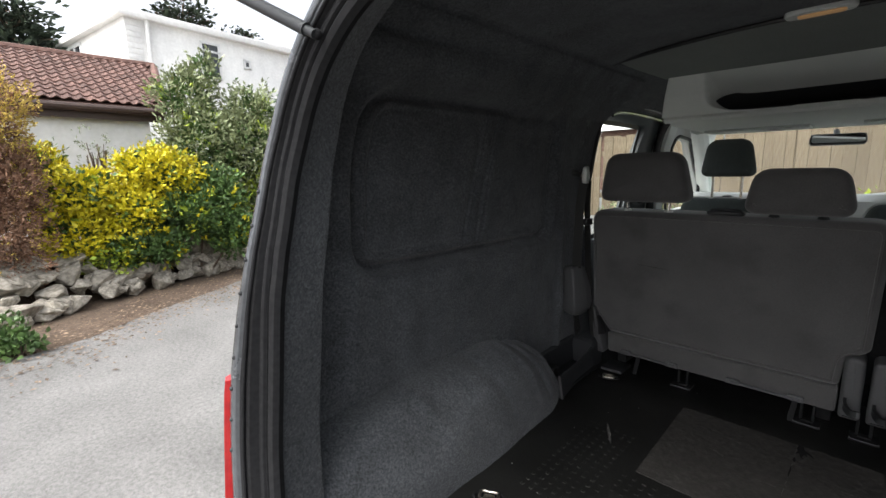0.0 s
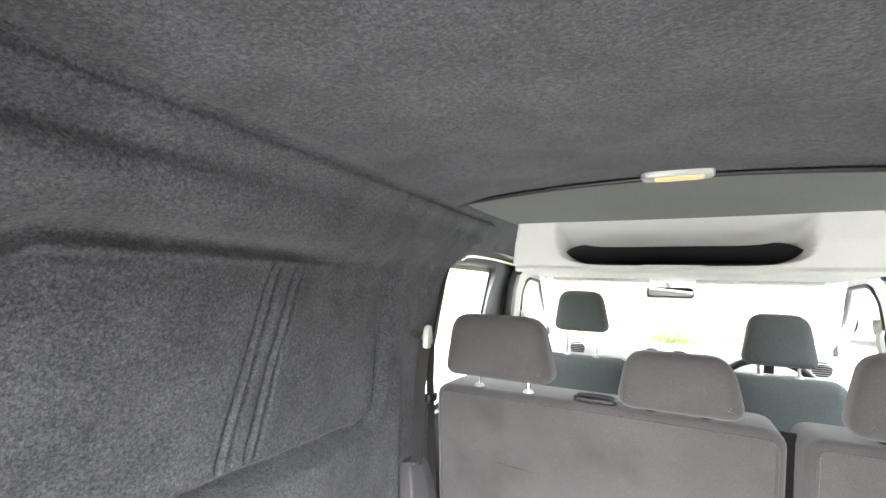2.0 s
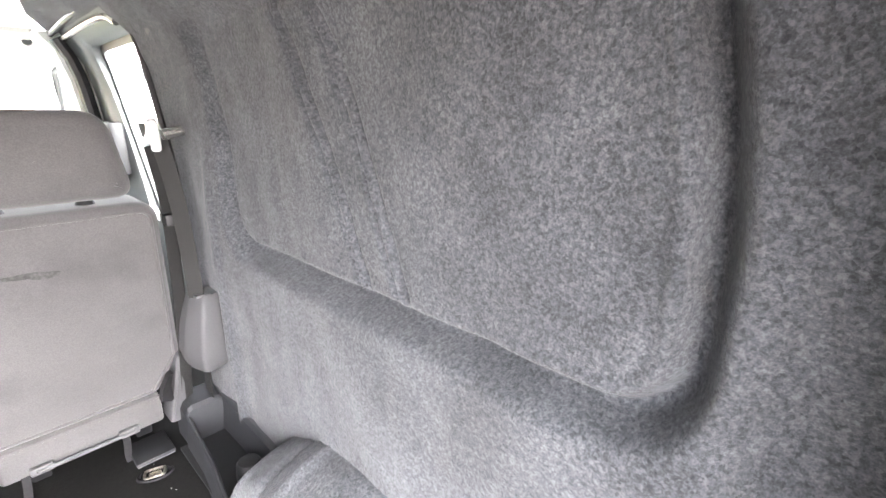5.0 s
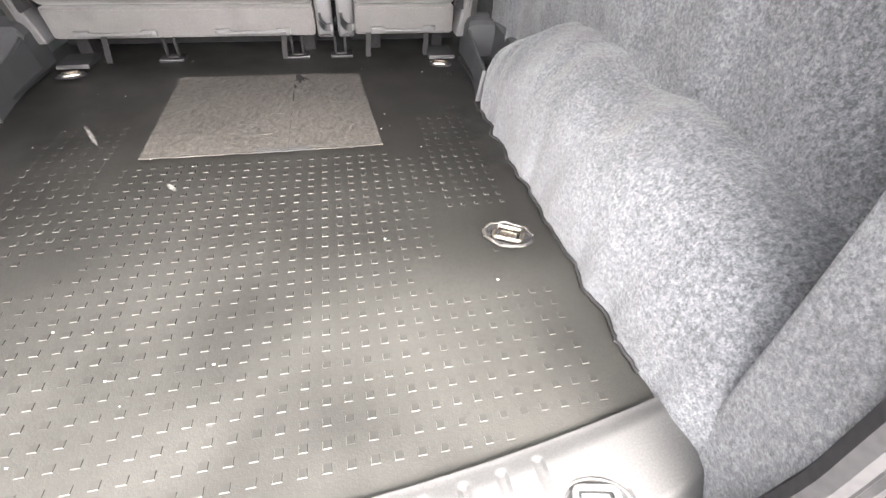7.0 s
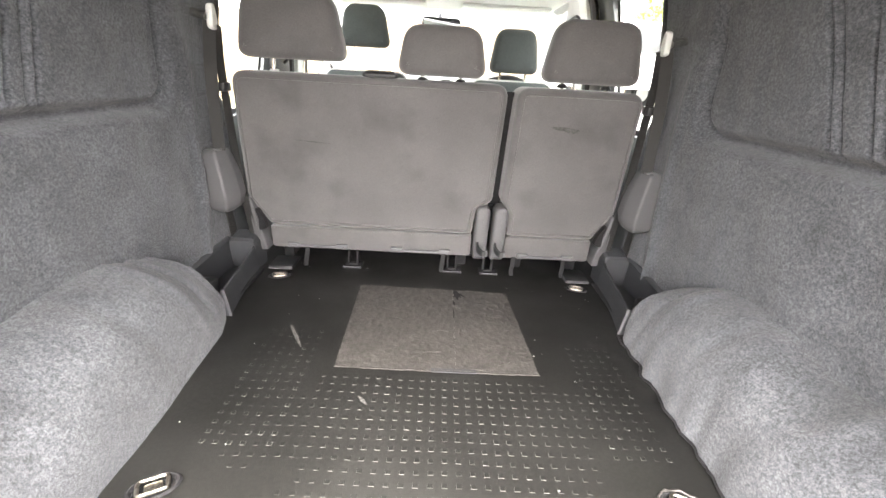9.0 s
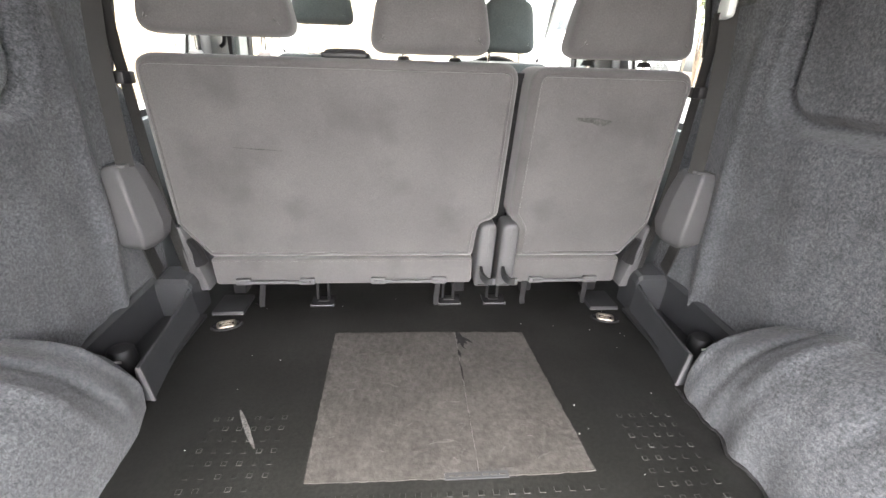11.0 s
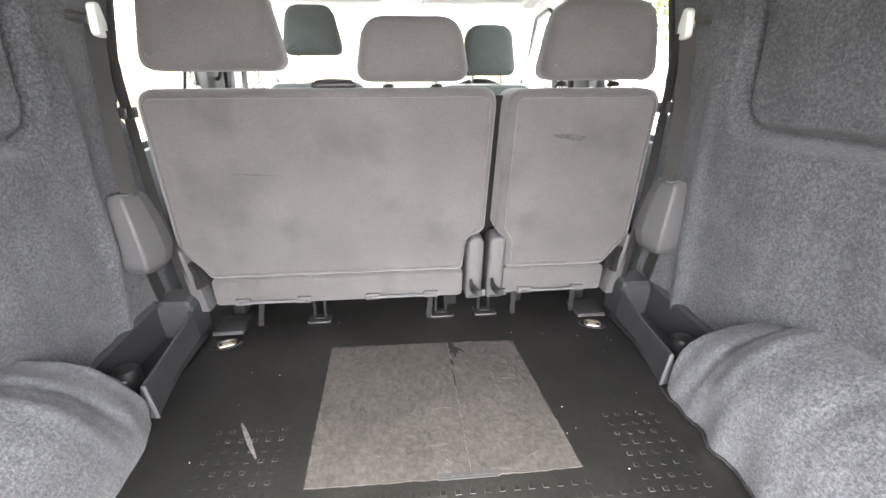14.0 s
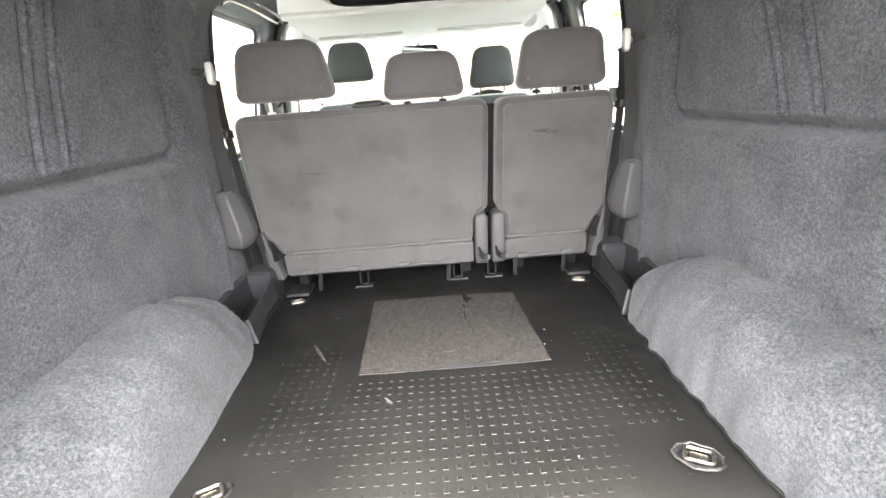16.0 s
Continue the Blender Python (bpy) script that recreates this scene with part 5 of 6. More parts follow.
# ---- belts, retractors, side bins ----
def belt_set(s):
    r = thing("belt_retractor", "grey plastic belt retractor cover beside the rear seat", "retractor cover", (s * 0.70, 1.53, 0.83), "retractor covers")
    bm = bmesh.new()
    rings = []
    for z, w, d, ox in ((-0.012, 0.008, 0.012, 0.0), (-0.009, 0.020, 0.026, 0.0), (0.0, 0.033, 0.038, 0.0), (0.014, 0.043, 0.049, 0.0), (0.05, 0.049, 0.056, 0.0), (0.12, 0.042, 0.055, 0.005), (0.185, 0.030, 0.045, 0.012), (0.198, 0.022, 0.035, 0.014)):
        o = round_poly([(-w * 1.1, -d * 0.72, 0.008), (w * 0.58, -d * 1.02, 0.010), (w, d * 0.15, 0.008), (w, d, 0.008), (-w * 1.1, d, 0.008)], 4)
        rings.append([(-s * (p.x - ox) * 1.0, p.y, z) for p in o])
    loft(bm, rings)
    part("cover", bm, PLASTIC_MID, r, sharp=50)
    bm = bmesh.new()
    box(bm, (-0.018 + s * 0.004, -0.03, 0.195), (0.018 + s * 0.004, 0.02, 0.203), 0.003)
    part("belt_slot", bm, PLASTIC_MID, r)
    bm = bmesh.new()
    tube(bm, spline([(-s * 0.01, -0.02, 0.03), (-s * 0.008, 0.0, -0.04), (s * 0.0, 0.03, -0.10)], 4), 0, flat=(0.02, 0.0015, (0, 1, 0)))
    part("lower_strap", bm, WEBBING, r)
    g = thing("seat_belt", "charcoal seat belt hanging from a pale loop guide on the pillar", "seat belt", (s * 0.655, 1.50, 1.41), "rear seat belts")
    bm = bmesh.new()
    o = round_poly([(-0.030, -0.032, 0.015), (0.030, -0.036, 0.012), (0.034, 0.0, 0.02), (0.012, 0.036, 0.016), (-0.022, 0.030, 0.016)], 4)
    pillow(bm, o, -0.010, 0.010, 0.006, 2, lambda a, y, z: (s * (y + 0.005 + a * 0.25), a, z))
    part("loop_guide", bm, WHITE_TRIM, g, "off-white loop guide")
    bm = bmesh.new()
    tube(bm, [(s * 0.02, 0.0, 0.0), (s * 0.06, 0.0, 0.01)], 0.012, 10)
    part("bolt", bm, CHROME, g)
    bm = bmesh.new()
    tube(bm, spline([(s * 0.012, 0.0, -0.01), (s * 0.030, 0.006, -0.16), (s * 0.038, 0.015, -0.385)], 5), 0, flat=(0.0175, 0.0012, (0.8 * s, -0.6, 0)))
    part("rear_strap", bm, WEBBING, g)
    bm = bmesh.new()
    tube(bm, spline([(-s * 0.002, 0.010, -0.02), (s * 0.016, 0.045, -0.13), (s * 0.020, 0.065, -0.24), (s * 0.014, 0.080, -0.45), (s * 0.004, 0.125, -0.72)], 6), 0, flat=(0.0155, 0.0012, (0.9 * s, 0.3, 0)))
    part("front_strap", bm, WEBBING, g)
    bm = bmesh.new()
    box(bm, (s * 0.018 - 0.012, 0.030, -0.205), (s * 0.018 + 0.012, 0.080, -0.178), 0.004)
    part("belt_stop", bm, BLACK, g)
    # open storage tray ahead of the wheel arch
    b = thing("side_bin", "grey plastic open side bin ahead of the wheel arch", "storage bin", (s * 0.68, 1.42, FZ), "side bins")
    n = 20
    bm = bmesh.new()
    rows = []
    for k in range(n + 1):
        t = k / n
        y = -0.178 + 0.325 * t
        xi = interp(t, [(0, -0.092), (0.3, -0.074), (0.6, -0.062), (1, -0.056)])
        h = interp(t, [(0, 0.088), (0.25, 0.080), (0.6, 0.076), (0.9, 0.090), (1, 0.100)])
        rows.append([(s * xi, y, 0.0), (s * (xi + 0.006), y, h * 0.55), (s * (xi + 0.008), y, h * 0.62), (s * (xi + 0.012), y, h - 0.003), (s * (xi + 0.015), y, h), (s * (xi + 0.019), y, h), (s * (xi + 0.022), y, h - 0.004), (s * (xi + 0.030), y, 0.0)])
    loft(bm, rows)
    wall = part("front_wall", bm, PLASTIC, b, sharp=28)
    bm = bmesh.new()
    tube(bm, [(s * -0.0925, -0.1795, 0.002), (s * -0.085, -0.1795, 0.05), (s * -0.078, -0.1790, 0.088)], 0, flat=(0.004, 0.002, (1, 0, 0)))
    part("end_edge", bm, PLASTIC_MID, wall, "pale strip along the end edge")
    bm = bmesh.new()
    rows = []
    for k in range(n + 1):
        t = k / n
        y = -0.145 + 0.32 * t
        h = 0.100 + 0.012 * t
        rows.append([(s * 0.075, y, 0.0), (s * 0.075, y, h + 0.012), (s * 0.060, y, h + 0.008), (s * 0.052, y, h), (s * (0.040 + 0.004 * math.sin(t * 3)), y, 0.0)])
    loft(bm, rows)
    part("back_wall", bm, PLASTIC, b, sharp=22)
    bm = bmesh.new()
    box(bm, (min(s * -0.07, s * 0.07), -0.165, 0.004), (max(s * -0.07, s * 0.07), 0.16, 0.014), 0.003)
    part("tray", bm, PLASTIC_DARK, b)
    bm = bmesh.new()
    rings = []
    for z, r in ((0.01, 0.030), (0.045, 0.031), (0.066, 0.029), (0.074, 0.024), (0.077, 0.014), (0.078, 0.002)):
        rings.append([(s * (0.012 + r * math.cos(a)), -0.088 + min(r * math.sin(a), 0.022), z) for a in np.linspace(0, 6.2832, 25)[:-1]])
    loft(bm, rings)
    post = part("cup_post", bm, PLASTIC_DARK, b)
    bm = bmesh.new()
    box(bm, (min(s * -0.004, s * 0.012), -0.1195, 0.054), (max(s * -0.004, s * 0.012), -0.1165, 0.059), 0.0005)
    part("mark", bm, PLASTIC_LIGHT, post)
    bm = bmesh.new()
    rings = []
    for y, h in ((0.150, 0.080), (0.153, 0.112), (0.162, 0.122), (0.232, 0.130), (0.245, 0.122)):
        rings.append([(s * x, y, z) for x, z in ((-0.046, 0.0), (-0.044, h * 0.8), (-0.036, h - 0.006), (-0.026, h), (0.040, h), (0.050, h - 0.006), (0.052, 0.0))])
    loft(bm, rings)
    part("end_cap", bm, PLASTIC, b, sharp=20)


belt_set(-1), belt_set(1)


# ---- front seats ----
def front_seat(x, z1, hz0, hz1, label):
    ob = thing("front_seat", label, "car seat", (x, 2.33, 0.50), "front seats")
    o = round_poly([(-0.25, 0.25, 0.06), (0.25, 0.25, 0.06), (0.262, 0.55, 0.15), (0.178, z1 - 0.5, 0.05), (-0.178, z1 - 0.5, 0.05), (-0.262, 0.55, 0.15)], 6)
    bm = bmesh.new()
    pillow(bm, o, -0.06, 0.07, 0.04, 4, lambda a, y, z: (a, y - 0.14 * (z - 0.8), z), bulge=0.008)
    part("backrest", bm, VELOUR_DARK, ob)
    bm = bmesh.new()
    rim = inset(o, 0.012)
    pts = [(p.x, 0.005 - 0.14 * (p.y - 0.8), p.y) for p in inset(o, -0.001)]
    tube(bm, pts + pts[:1], 0.006, 6)
    part("piping", bm, PLASTIC_LIGHT, ob, "pale edge piping")
    bm = bmesh.new()
    pillow(bm, round_poly([(-0.25, 0.14, 0.05), (0.25, 0.14, 0.05), (0.25, 0.30, 0.07), (-0.25, 0.30, 0.07)]), 0.0, 0.50, 0.05, 3)
    part("cushion", bm, VELOUR_DARK, ob)
    bm = bmesh.new()
    box(bm, (-0.22, 0.0, 0.0), (0.22, 0.45, 0.15), 0.02)
    part("base", bm, PLASTIC_DARK, ob)
    headrest("headrest", "dark grey cloth headrest on thin steel posts over a front seat", x, hz0, hz1, 0.235, 2.33 - 0.14 * (hz0 - 1.3), (-0.06, 0.06), VELOUR_DARK, 6, 0.74, 0.09, "front headrests", gap=hz0 - z1 + 0.002)
    return ob


front_seat(-0.352, 1.285, 1.388, 1.562, "dark grey cloth passenger seat with its headrest raised")
front_seat(0.338, 1.275, 1.312, 1.500, "dark grey cloth driver's seat")

# ---- outside ----
ASPHALT = material("pale_weathered_asphalt", (0.045, 0.044, 0.042), (0.275, 0.27, 0.258), scale=38, rough=0.92, bump=1.0, bscale=60, big=0.22, bigscale=1.3, detail=12, grit=0.86, contrast=(0.28, 0.72))
SOIL = material("brown_earth", (0.045, 0.031, 0.022), (0.17, 0.12, 0.082), scale=34, rough=0.95, bump=0.9, big=0.25, bigscale=2, detail=10, grit=0.8)
LITTER = material("dry_leaf_litter", (0.07, 0.045, 0.03), (0.26, 0.19, 0.13), scale=30, rough=0.95, island=0.6)
STONE = material("weathered_grey_stone", (0.225, 0.2025, 0.162), (0.423, 0.387, 0.324), scale=9, rough=0.9, bump=0.8, bscale=18, big=0.2, bigscale=4, island=0.25)
RENDER_WHITE = material("white_painted_render", (0.78, 0.78, 0.76), (0.85, 0.85, 0.83), scale=14, rough=0.9, bump=0.2, bscale=60, big=0.05)
TILE = material("brown_clay_roof_tile", (0.0893, 0.0483, 0.0378), (0.168, 0.0924, 0.0735), scale=18, rough=0.85, bump=0.3, big=0.2, bigscale=3, island=0.25)
GUTTER = material("brown_plastic_gutter", (0.045, 0.026, 0.02), (0.06, 0.035, 0.028), scale=30, rough=0.5)
WOOD = material("weathered_fence_wood", (0.135, 0.101, 0.066), (0.205, 0.160, 0.108), scale=14, rough=0.85, bump=0.3, big=0.15, bigscale=2, island=0.16, stretch=(6, 6, 0.6))
BARK = material("brown_bark", (0.07, 0.05, 0.035), (0.14, 0.10, 0.07), scale=30, rough=0.95, bump=0.6)
LEAF_YELLOW = material("golden_leaf", (0.52, 0.46, 0.010), (0.72, 0.62, 0.03), scale=9, rough=0.55, island=0.30, big=0.2, bigscale=1.5)
LEAF_LIME = material("lime_green_leaf", (0.20, 0.29, 0.025), (0.38, 0.45, 0.05), scale=9, rough=0.55, island=0.35, big=0.2, bigscale=1.5)
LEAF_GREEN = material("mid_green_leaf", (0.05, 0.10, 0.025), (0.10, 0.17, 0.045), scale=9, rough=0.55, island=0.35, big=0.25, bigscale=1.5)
LEAF_GREY = material("grey_green_leaf", (0.1755, 0.2093, 0.1013), (0.3105, 0.351, 0.1823), scale=9, rough=0.6, island=0.35, big=0.2, bigscale=1.5)
LEAF_BROWN = material("browned_conifer_foliage", (0.18, 0.099, 0.063), (0.345, 0.2025, 0.1275), scale=7, rough=0.9, island=0.35, big=0.2, bigscale=1.2)
LEAF_TAN = material("yellowed_conifer_foliage", (0.405, 0.297, 0.0607), (0.648, 0.486, 0.1215), scale=7, rough=0.9, island=0.35, big=0.2, bigscale=1.2)
DARK_TREE = material("dark_conifer_foliage", (0.012, 0.022, 0.012), (0.03, 0.045, 0.022), scale=5, rough=0.85, island=0.3, big=0.2)
WHITE_PAINT = material("white_vehicle_paint", (0.74, 0.75, 0.75), (0.78, 0.79, 0.79), scale=20, rough=0.3, big=0.03)
TYRE = material("dark_tyre_rubber", (0.018, 0.018, 0.018), (0.03, 0.03, 0.03), scale=60, rough=0.8)
PANE_DARK = material("dark_window_glass", (0.03, 0.035, 0.04), (0.05, 0.055, 0.06), scale=4, rough=0.08)

# ground: one sheet to the horizon, paved drive laid on it
bm = bmesh.new()
sheet(bm, 40, 40, lambda u, v: (math.copysign(abs(2 * u - 1) ** 3 * 900, u - 0.5), math.copysign(abs(2 * v - 1) ** 3 * 900, v - 0.5), -0.02))
tagged(part("ground", bm, SOIL), "brown earth and leaf litter round the drive", "ground", kind="structure")
bm = bmesh.new()


def drive_edge(y):
    return interp(y, [(-30, -3.0), (-2.0, -4.3), (0.2, -4.75), (1.0, -5.35), (2.2, -6.1), (4.5, -7.2), (9.0, -8.0)]) + 0.08 * noise.noise((0, y * 2.2, 4)) + 0.05 * noise.noise((0, y * 7, 1))


sheet(bm, 40, 120, lambda u, v: ((1 - u) * drive_edge(-28 + 35 * v) + u * 14.0, -28 + 35 * v, 0.004 * noise.noise((u * 30, v * 30, 0)) + 0.0))
tagged(part("road", bm, ASPHALT), "pale weathered asphalt drive", "road", kind="structure")
bm = bmesh.new()
rng = random.Random(4)
for k in range(3600):
    y = rng.uniform(-1.2, 4.0)
    x = drive_edge(y) + rng.gauss(0, 0.38) - 0.08
    a, r = rng.uniform(0, 6.28), rng.uniform(0.008, 0.028)
    vs = [bm.verts.new((x + r * math.cos(a + q) * f, y + r * math.sin(a + q) * f, 0.008 + 0.01 * rng.random())) for q, f in ((0, 1), (1.6, 0.5), (3.14, 1), (4.7, 0.5))]
    bm.faces.new(vs)
tagged(part("leaf_litter", bm, LITTER), "dry brown leaves scattered along the edge of the drive", "leaf litter", kind="stuff")


# tumbled stone edging
def stone_mesh(seed):
    bm = bmesh.new()
    r = random.Random(seed)
    for k in range(13):
        u = Vector((r.gauss(0, 1), r.gauss(0, 1), r.gauss(0, 0.8))).normalized() * r.uniform(0.38, 0.56)
        bm.verts.new(u)
    got = bmesh.ops.convex_hull(bm, input=bm.verts[:])
    bmesh.ops.delete(bm, geom=[v for v in got["geom_interior"] if isinstance(v, bmesh.types.BMVert)], context="VERTS")
    bmesh.ops.bevel(bm, geom=bm.edges[:], offset=0.02, segments=1, affect="EDGES")
    for v in bm.verts:
        v.co += v.co.normalized() * 0.018 * noise.noise(v.co * 5 + Vector((seed, 0, 0)))
    for f in bm.faces:
        f.smooth = False
    me = bpy.data.meshes.new("stone")
    bm.to_mesh(me)
    bm.free()
    me.materials.append(STONE)
    return me


stones = [stone_mesh(k) for k in range(8)]
wall = thing("stone_edging", "low tumbled dry-stone edging of weathered grey rocks below the shrubs", "stone wall", (-6.0, 1.0, 0))
rng = random.Random(11)
for k in range(290):
    t = rng.uniform(-1.3, 4.6)
    row = rng.choice((0, 0, 1, 1, 2, 2, 3, 3))
    x = interp(t, [(-1.3, -5.2), (0.2, -6.0), (0.7, -6.25), (1.4, -6.65), (2.2, -6.95), (4.6, -7.9)]) - 0.17 * row + rng.uniform(-0.06, 0.06)
    sz = rng.uniform(0.22, 0.42) * (1.0 if row else 0.9)
    z = 0.07 + 0.145 * row + rng.uniform(-0.02, 0.03)
    shared("stone", stones[k % 8], wall, Matrix.Translation((x + 6.0, t - 1.0, z)) @ Euler((rng.gauss(0, 0.35), rng.gauss(0, 0.35), rng.uniform(0, 6))).to_matrix().to_4x4() @ Matrix.Diagonal((sz * rng.uniform(0.8, 1.3), sz, sz * rng.uniform(0.65, 0.95), 1)))
bm = bmesh.new()
sheet(bm, 30, 12, lambda u, v: (interp(-2.0 + 8 * u, [(-2, -5.2), (0.2, -6.2), (1.4, -6.85), (2.2, -7.15), (6, -8.4)]) - 3.2 * v, -2.0 + 8 * u, -0.02 + 0.55 * smooth01(v / 0.2) + 0.05 * noise.noise((u * 14, v * 6, 0))))
tagged(part("planting_bed", bm, SOIL), "raised earth bed behind the stones", "planting bed", kind="structure")


# ---- plants ----
def leaf(bm, p, d, size, rng, wide=0.5):
    d = d.normalized()
    w = d.cross(Vector((rng.gauss(0, 1), rng.gauss(0, 1), rng.gauss(0, 1)))).normalized() * size * wide * 0.5
    up = d.cross(w).normalized() * size * 0.12
    a, b = p, p + d * size
    m = p + d * size * 0.5
    v = [bm.verts.new(q) for q in (a, m + w + up, b, m - w + up)]
    bm.faces.new((v[0], v[1], v[2]))
    bm.faces.new((v[0], v[2], v[3]))


def shrub(name, label, at, blobs, leaves, size, n, seed, wide=0.5, stems=9, category="shrub", kind=""):
    """Stems and a crown of single leaves in uneven clumps. blobs: (x, y, z, rx, ry, rz, material index)."""
    ob = thing(name, label, category, at, kind=kind)
    rng = random.Random(seed)
    bm = bmesh.new()
    for k in range(stems):
        b = rng.choice(blobs)
        top = Vector((b[0] + rng.uniform(-0.5, 0.5) * b[3], b[1] + rng.uniform(-0.5, 0.5) * b[4], b[2] + rng.uniform(-0.2, 0.5) * b[5]))
        foot = Vector((b[0] * 0.6 + rng.uniform(-0.1, 0.1), b[1] * 0.7 + rng.uniform(-0.1, 0.1), -0.05))
        mid = foot.lerp(top, 0.5) + Vector((rng.uniform(-0.08, 0.08), rng.uniform(-0.08, 0.08), 0.05))
        pts = spline([foot, mid, top], 4)
        rings = []
        for i, p in enumerate(pts):
            r = 0.016 * (1 - 0.8 * i / (len(pts) - 1)) + 0.002
            rings.append([p + Vector((r * math.cos(a), r * math.sin(a), 0)) for a in (0, 1.26, 2.51, 3.77, 5.03)])
        loft(bm, rings)
    part("trunk", bm, BARK, ob)
    meshes = [bmesh.new() for _ in leaves]
    vol = [b[3] * b[4] * b[5] for b in blobs]
    for b, w in zip(blobs, vol):
        count = int(n * (w / sum(vol)) ** 0.9)
        c = Vector(b[:3])
        tw = max(1, count // 7)
        for k in range(tw):
            u = Vector((rng.gauss(0, 1), rng.gauss(0, 1), rng.gauss(0, 1))).normalized()
            r = rng.uniform(0.45, 1.08) * (0.82 + 0.35 * noise.noise(u * 2.3 + c * 3))
            p = c + Vector((u.x * b[3], u.y * b[4], u.z * b[5])) * r
            d = (u + Vector((0, 0, 0.5))).normalized()
            idx = b[6] if rng.random() < 0.82 or r < 0.5 else rng.randrange(len(leaves))
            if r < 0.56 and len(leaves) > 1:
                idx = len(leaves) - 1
            for q in range(7):
                dd = d + Vector((rng.gauss(0, 0.7), rng.gauss(0, 0.7), rng.gauss(0, 0.6)))
                leaf(meshes[idx], p + Vector((rng.gauss(0, 1), rng.gauss(0, 1), rng.gauss(0, 1))) * size * 0.5, dd, size * rng.uniform(0.7, 1.25), rng, wide)
    for m2, mt in zip(meshes, leaves):
        part("crown", m2, mt, ob, sharp=180)
    return ob


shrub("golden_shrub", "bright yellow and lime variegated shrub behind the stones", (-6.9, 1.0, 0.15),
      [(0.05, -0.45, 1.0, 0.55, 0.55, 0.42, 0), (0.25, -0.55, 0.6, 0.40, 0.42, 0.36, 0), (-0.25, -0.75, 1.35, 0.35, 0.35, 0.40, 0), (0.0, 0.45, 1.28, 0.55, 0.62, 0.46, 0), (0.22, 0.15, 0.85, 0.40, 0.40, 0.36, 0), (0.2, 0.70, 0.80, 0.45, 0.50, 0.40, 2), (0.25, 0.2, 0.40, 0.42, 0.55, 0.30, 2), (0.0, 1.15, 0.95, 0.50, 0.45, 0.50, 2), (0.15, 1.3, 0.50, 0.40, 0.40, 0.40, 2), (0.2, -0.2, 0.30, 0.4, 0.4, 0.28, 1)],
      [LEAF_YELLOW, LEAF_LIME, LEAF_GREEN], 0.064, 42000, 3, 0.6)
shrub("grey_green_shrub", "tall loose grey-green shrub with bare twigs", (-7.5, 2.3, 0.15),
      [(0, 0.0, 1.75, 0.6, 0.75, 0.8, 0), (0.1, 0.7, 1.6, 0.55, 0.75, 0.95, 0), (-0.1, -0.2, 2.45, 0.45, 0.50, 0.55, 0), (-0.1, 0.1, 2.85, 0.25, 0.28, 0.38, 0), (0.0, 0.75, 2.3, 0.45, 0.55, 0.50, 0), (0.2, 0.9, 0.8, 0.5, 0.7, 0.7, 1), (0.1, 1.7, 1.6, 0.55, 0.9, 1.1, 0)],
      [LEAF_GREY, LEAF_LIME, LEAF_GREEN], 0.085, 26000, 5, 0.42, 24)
shrub("conifer_hedge", "tall clipped conifer hedge browned at the side and yellow on top", (-6.4, -0.20, 0.1),
      [(0, -0.1, 0.7, 0.62, 0.62, 0.75, 0), (0.0, -0.1, 1.35, 0.6, 0.6, 0.7, 0), (-0.02, -0.08, 2.0, 0.58, 0.60, 0.56, 1), (-0.05, -0.9, 1.1, 0.6, 0.8, 1.1, 0), (-0.05, -0.9, 1.95, 0.6, 0.8, 0.55, 1), (0.1, 0.12, 1.0, 0.4, 0.42, 0.9, 0), (0.05, 0.18, 2.02, 0.48, 0.34, 0.58, 1), (0.05, 0.20, 1.35, 0.45, 0.34, 0.6, 0)],
      [LEAF_BROWN, LEAF_TAN, LEAF_BROWN], 0.042, 46000, 7, 0.35, 8, "hedge")
shrub("nettle_clump", "low green leafy weed clump at the edge of the drive", (-4.75, -0.15, 0.0),
      [(-0.05, -0.12, 0.17, 0.24, 0.22, 0.18, 0), (0.02, 0.0, 0.1, 0.18, 0.16, 0.10, 0), (-0.15, -0.5, 0.2, 0.3, 0.35, 0.22, 0)], [LEAF_GREEN], 0.055, 1600, 9, 0.7, 6)
shrub("bare_twig_shrub", "sparse twiggy shrub against the white wall", (-8.0, 0.95, 0.6), [(0, 0, 1.1, 0.25, 0.35, 0.5, 0)], [LEAF_GREY], 0.05, 350, 12, 0.3, 24)
for x, w, h, k in ((0.0, 0.42, 0.33, 0), (0.75, 0.45, 0.30, 2), (-1.15, 0.35, 0.24, 4)):
    shrub("weed_clump", "low pale green weeds at the foot of the fence", (x, 6.12, 0.55), [(0, 0, h, w, 0.25, h, 0), (w * 0.6, 0.1, h * 0.7, w * 0.6, 0.2, h * 0.7, 1)], [LEAF_LIME, LEAF_GREEN], 0.06, 1500, 21 + k, 0.5, 7)
shrub("fence_shrub", "fresh yellow-green shrub beside the fence", (-3.9, 5.0, 0.0), [(0, 0, 0.75, 0.8, 0.7, 0.5, 0), (-0.7, 0.3, 0.6, 0.8, 0.7, 0.6, 1)], [LEAF_LIME, LEAF_GREEN], 0.08, 4200, 15, 0.55)
for k, (x, w) in enumerate(((-0.9, 1.0), (1.0, 0.8), (-2.3, 0.7))):
    shrub("weed_bank", "straggling green weeds along the foot of the fence", (x, 6.2, 0.66), [(0, 0, 0.12, w, 0.3, 0.17, 0), (w * 0.7, 0.1, 0.18, w * 0.5, 0.25, 0.18, 0)], [LEAF_GREY, LEAF_GREEN], 0.06, 800, 21 + k, 0.4, 5)

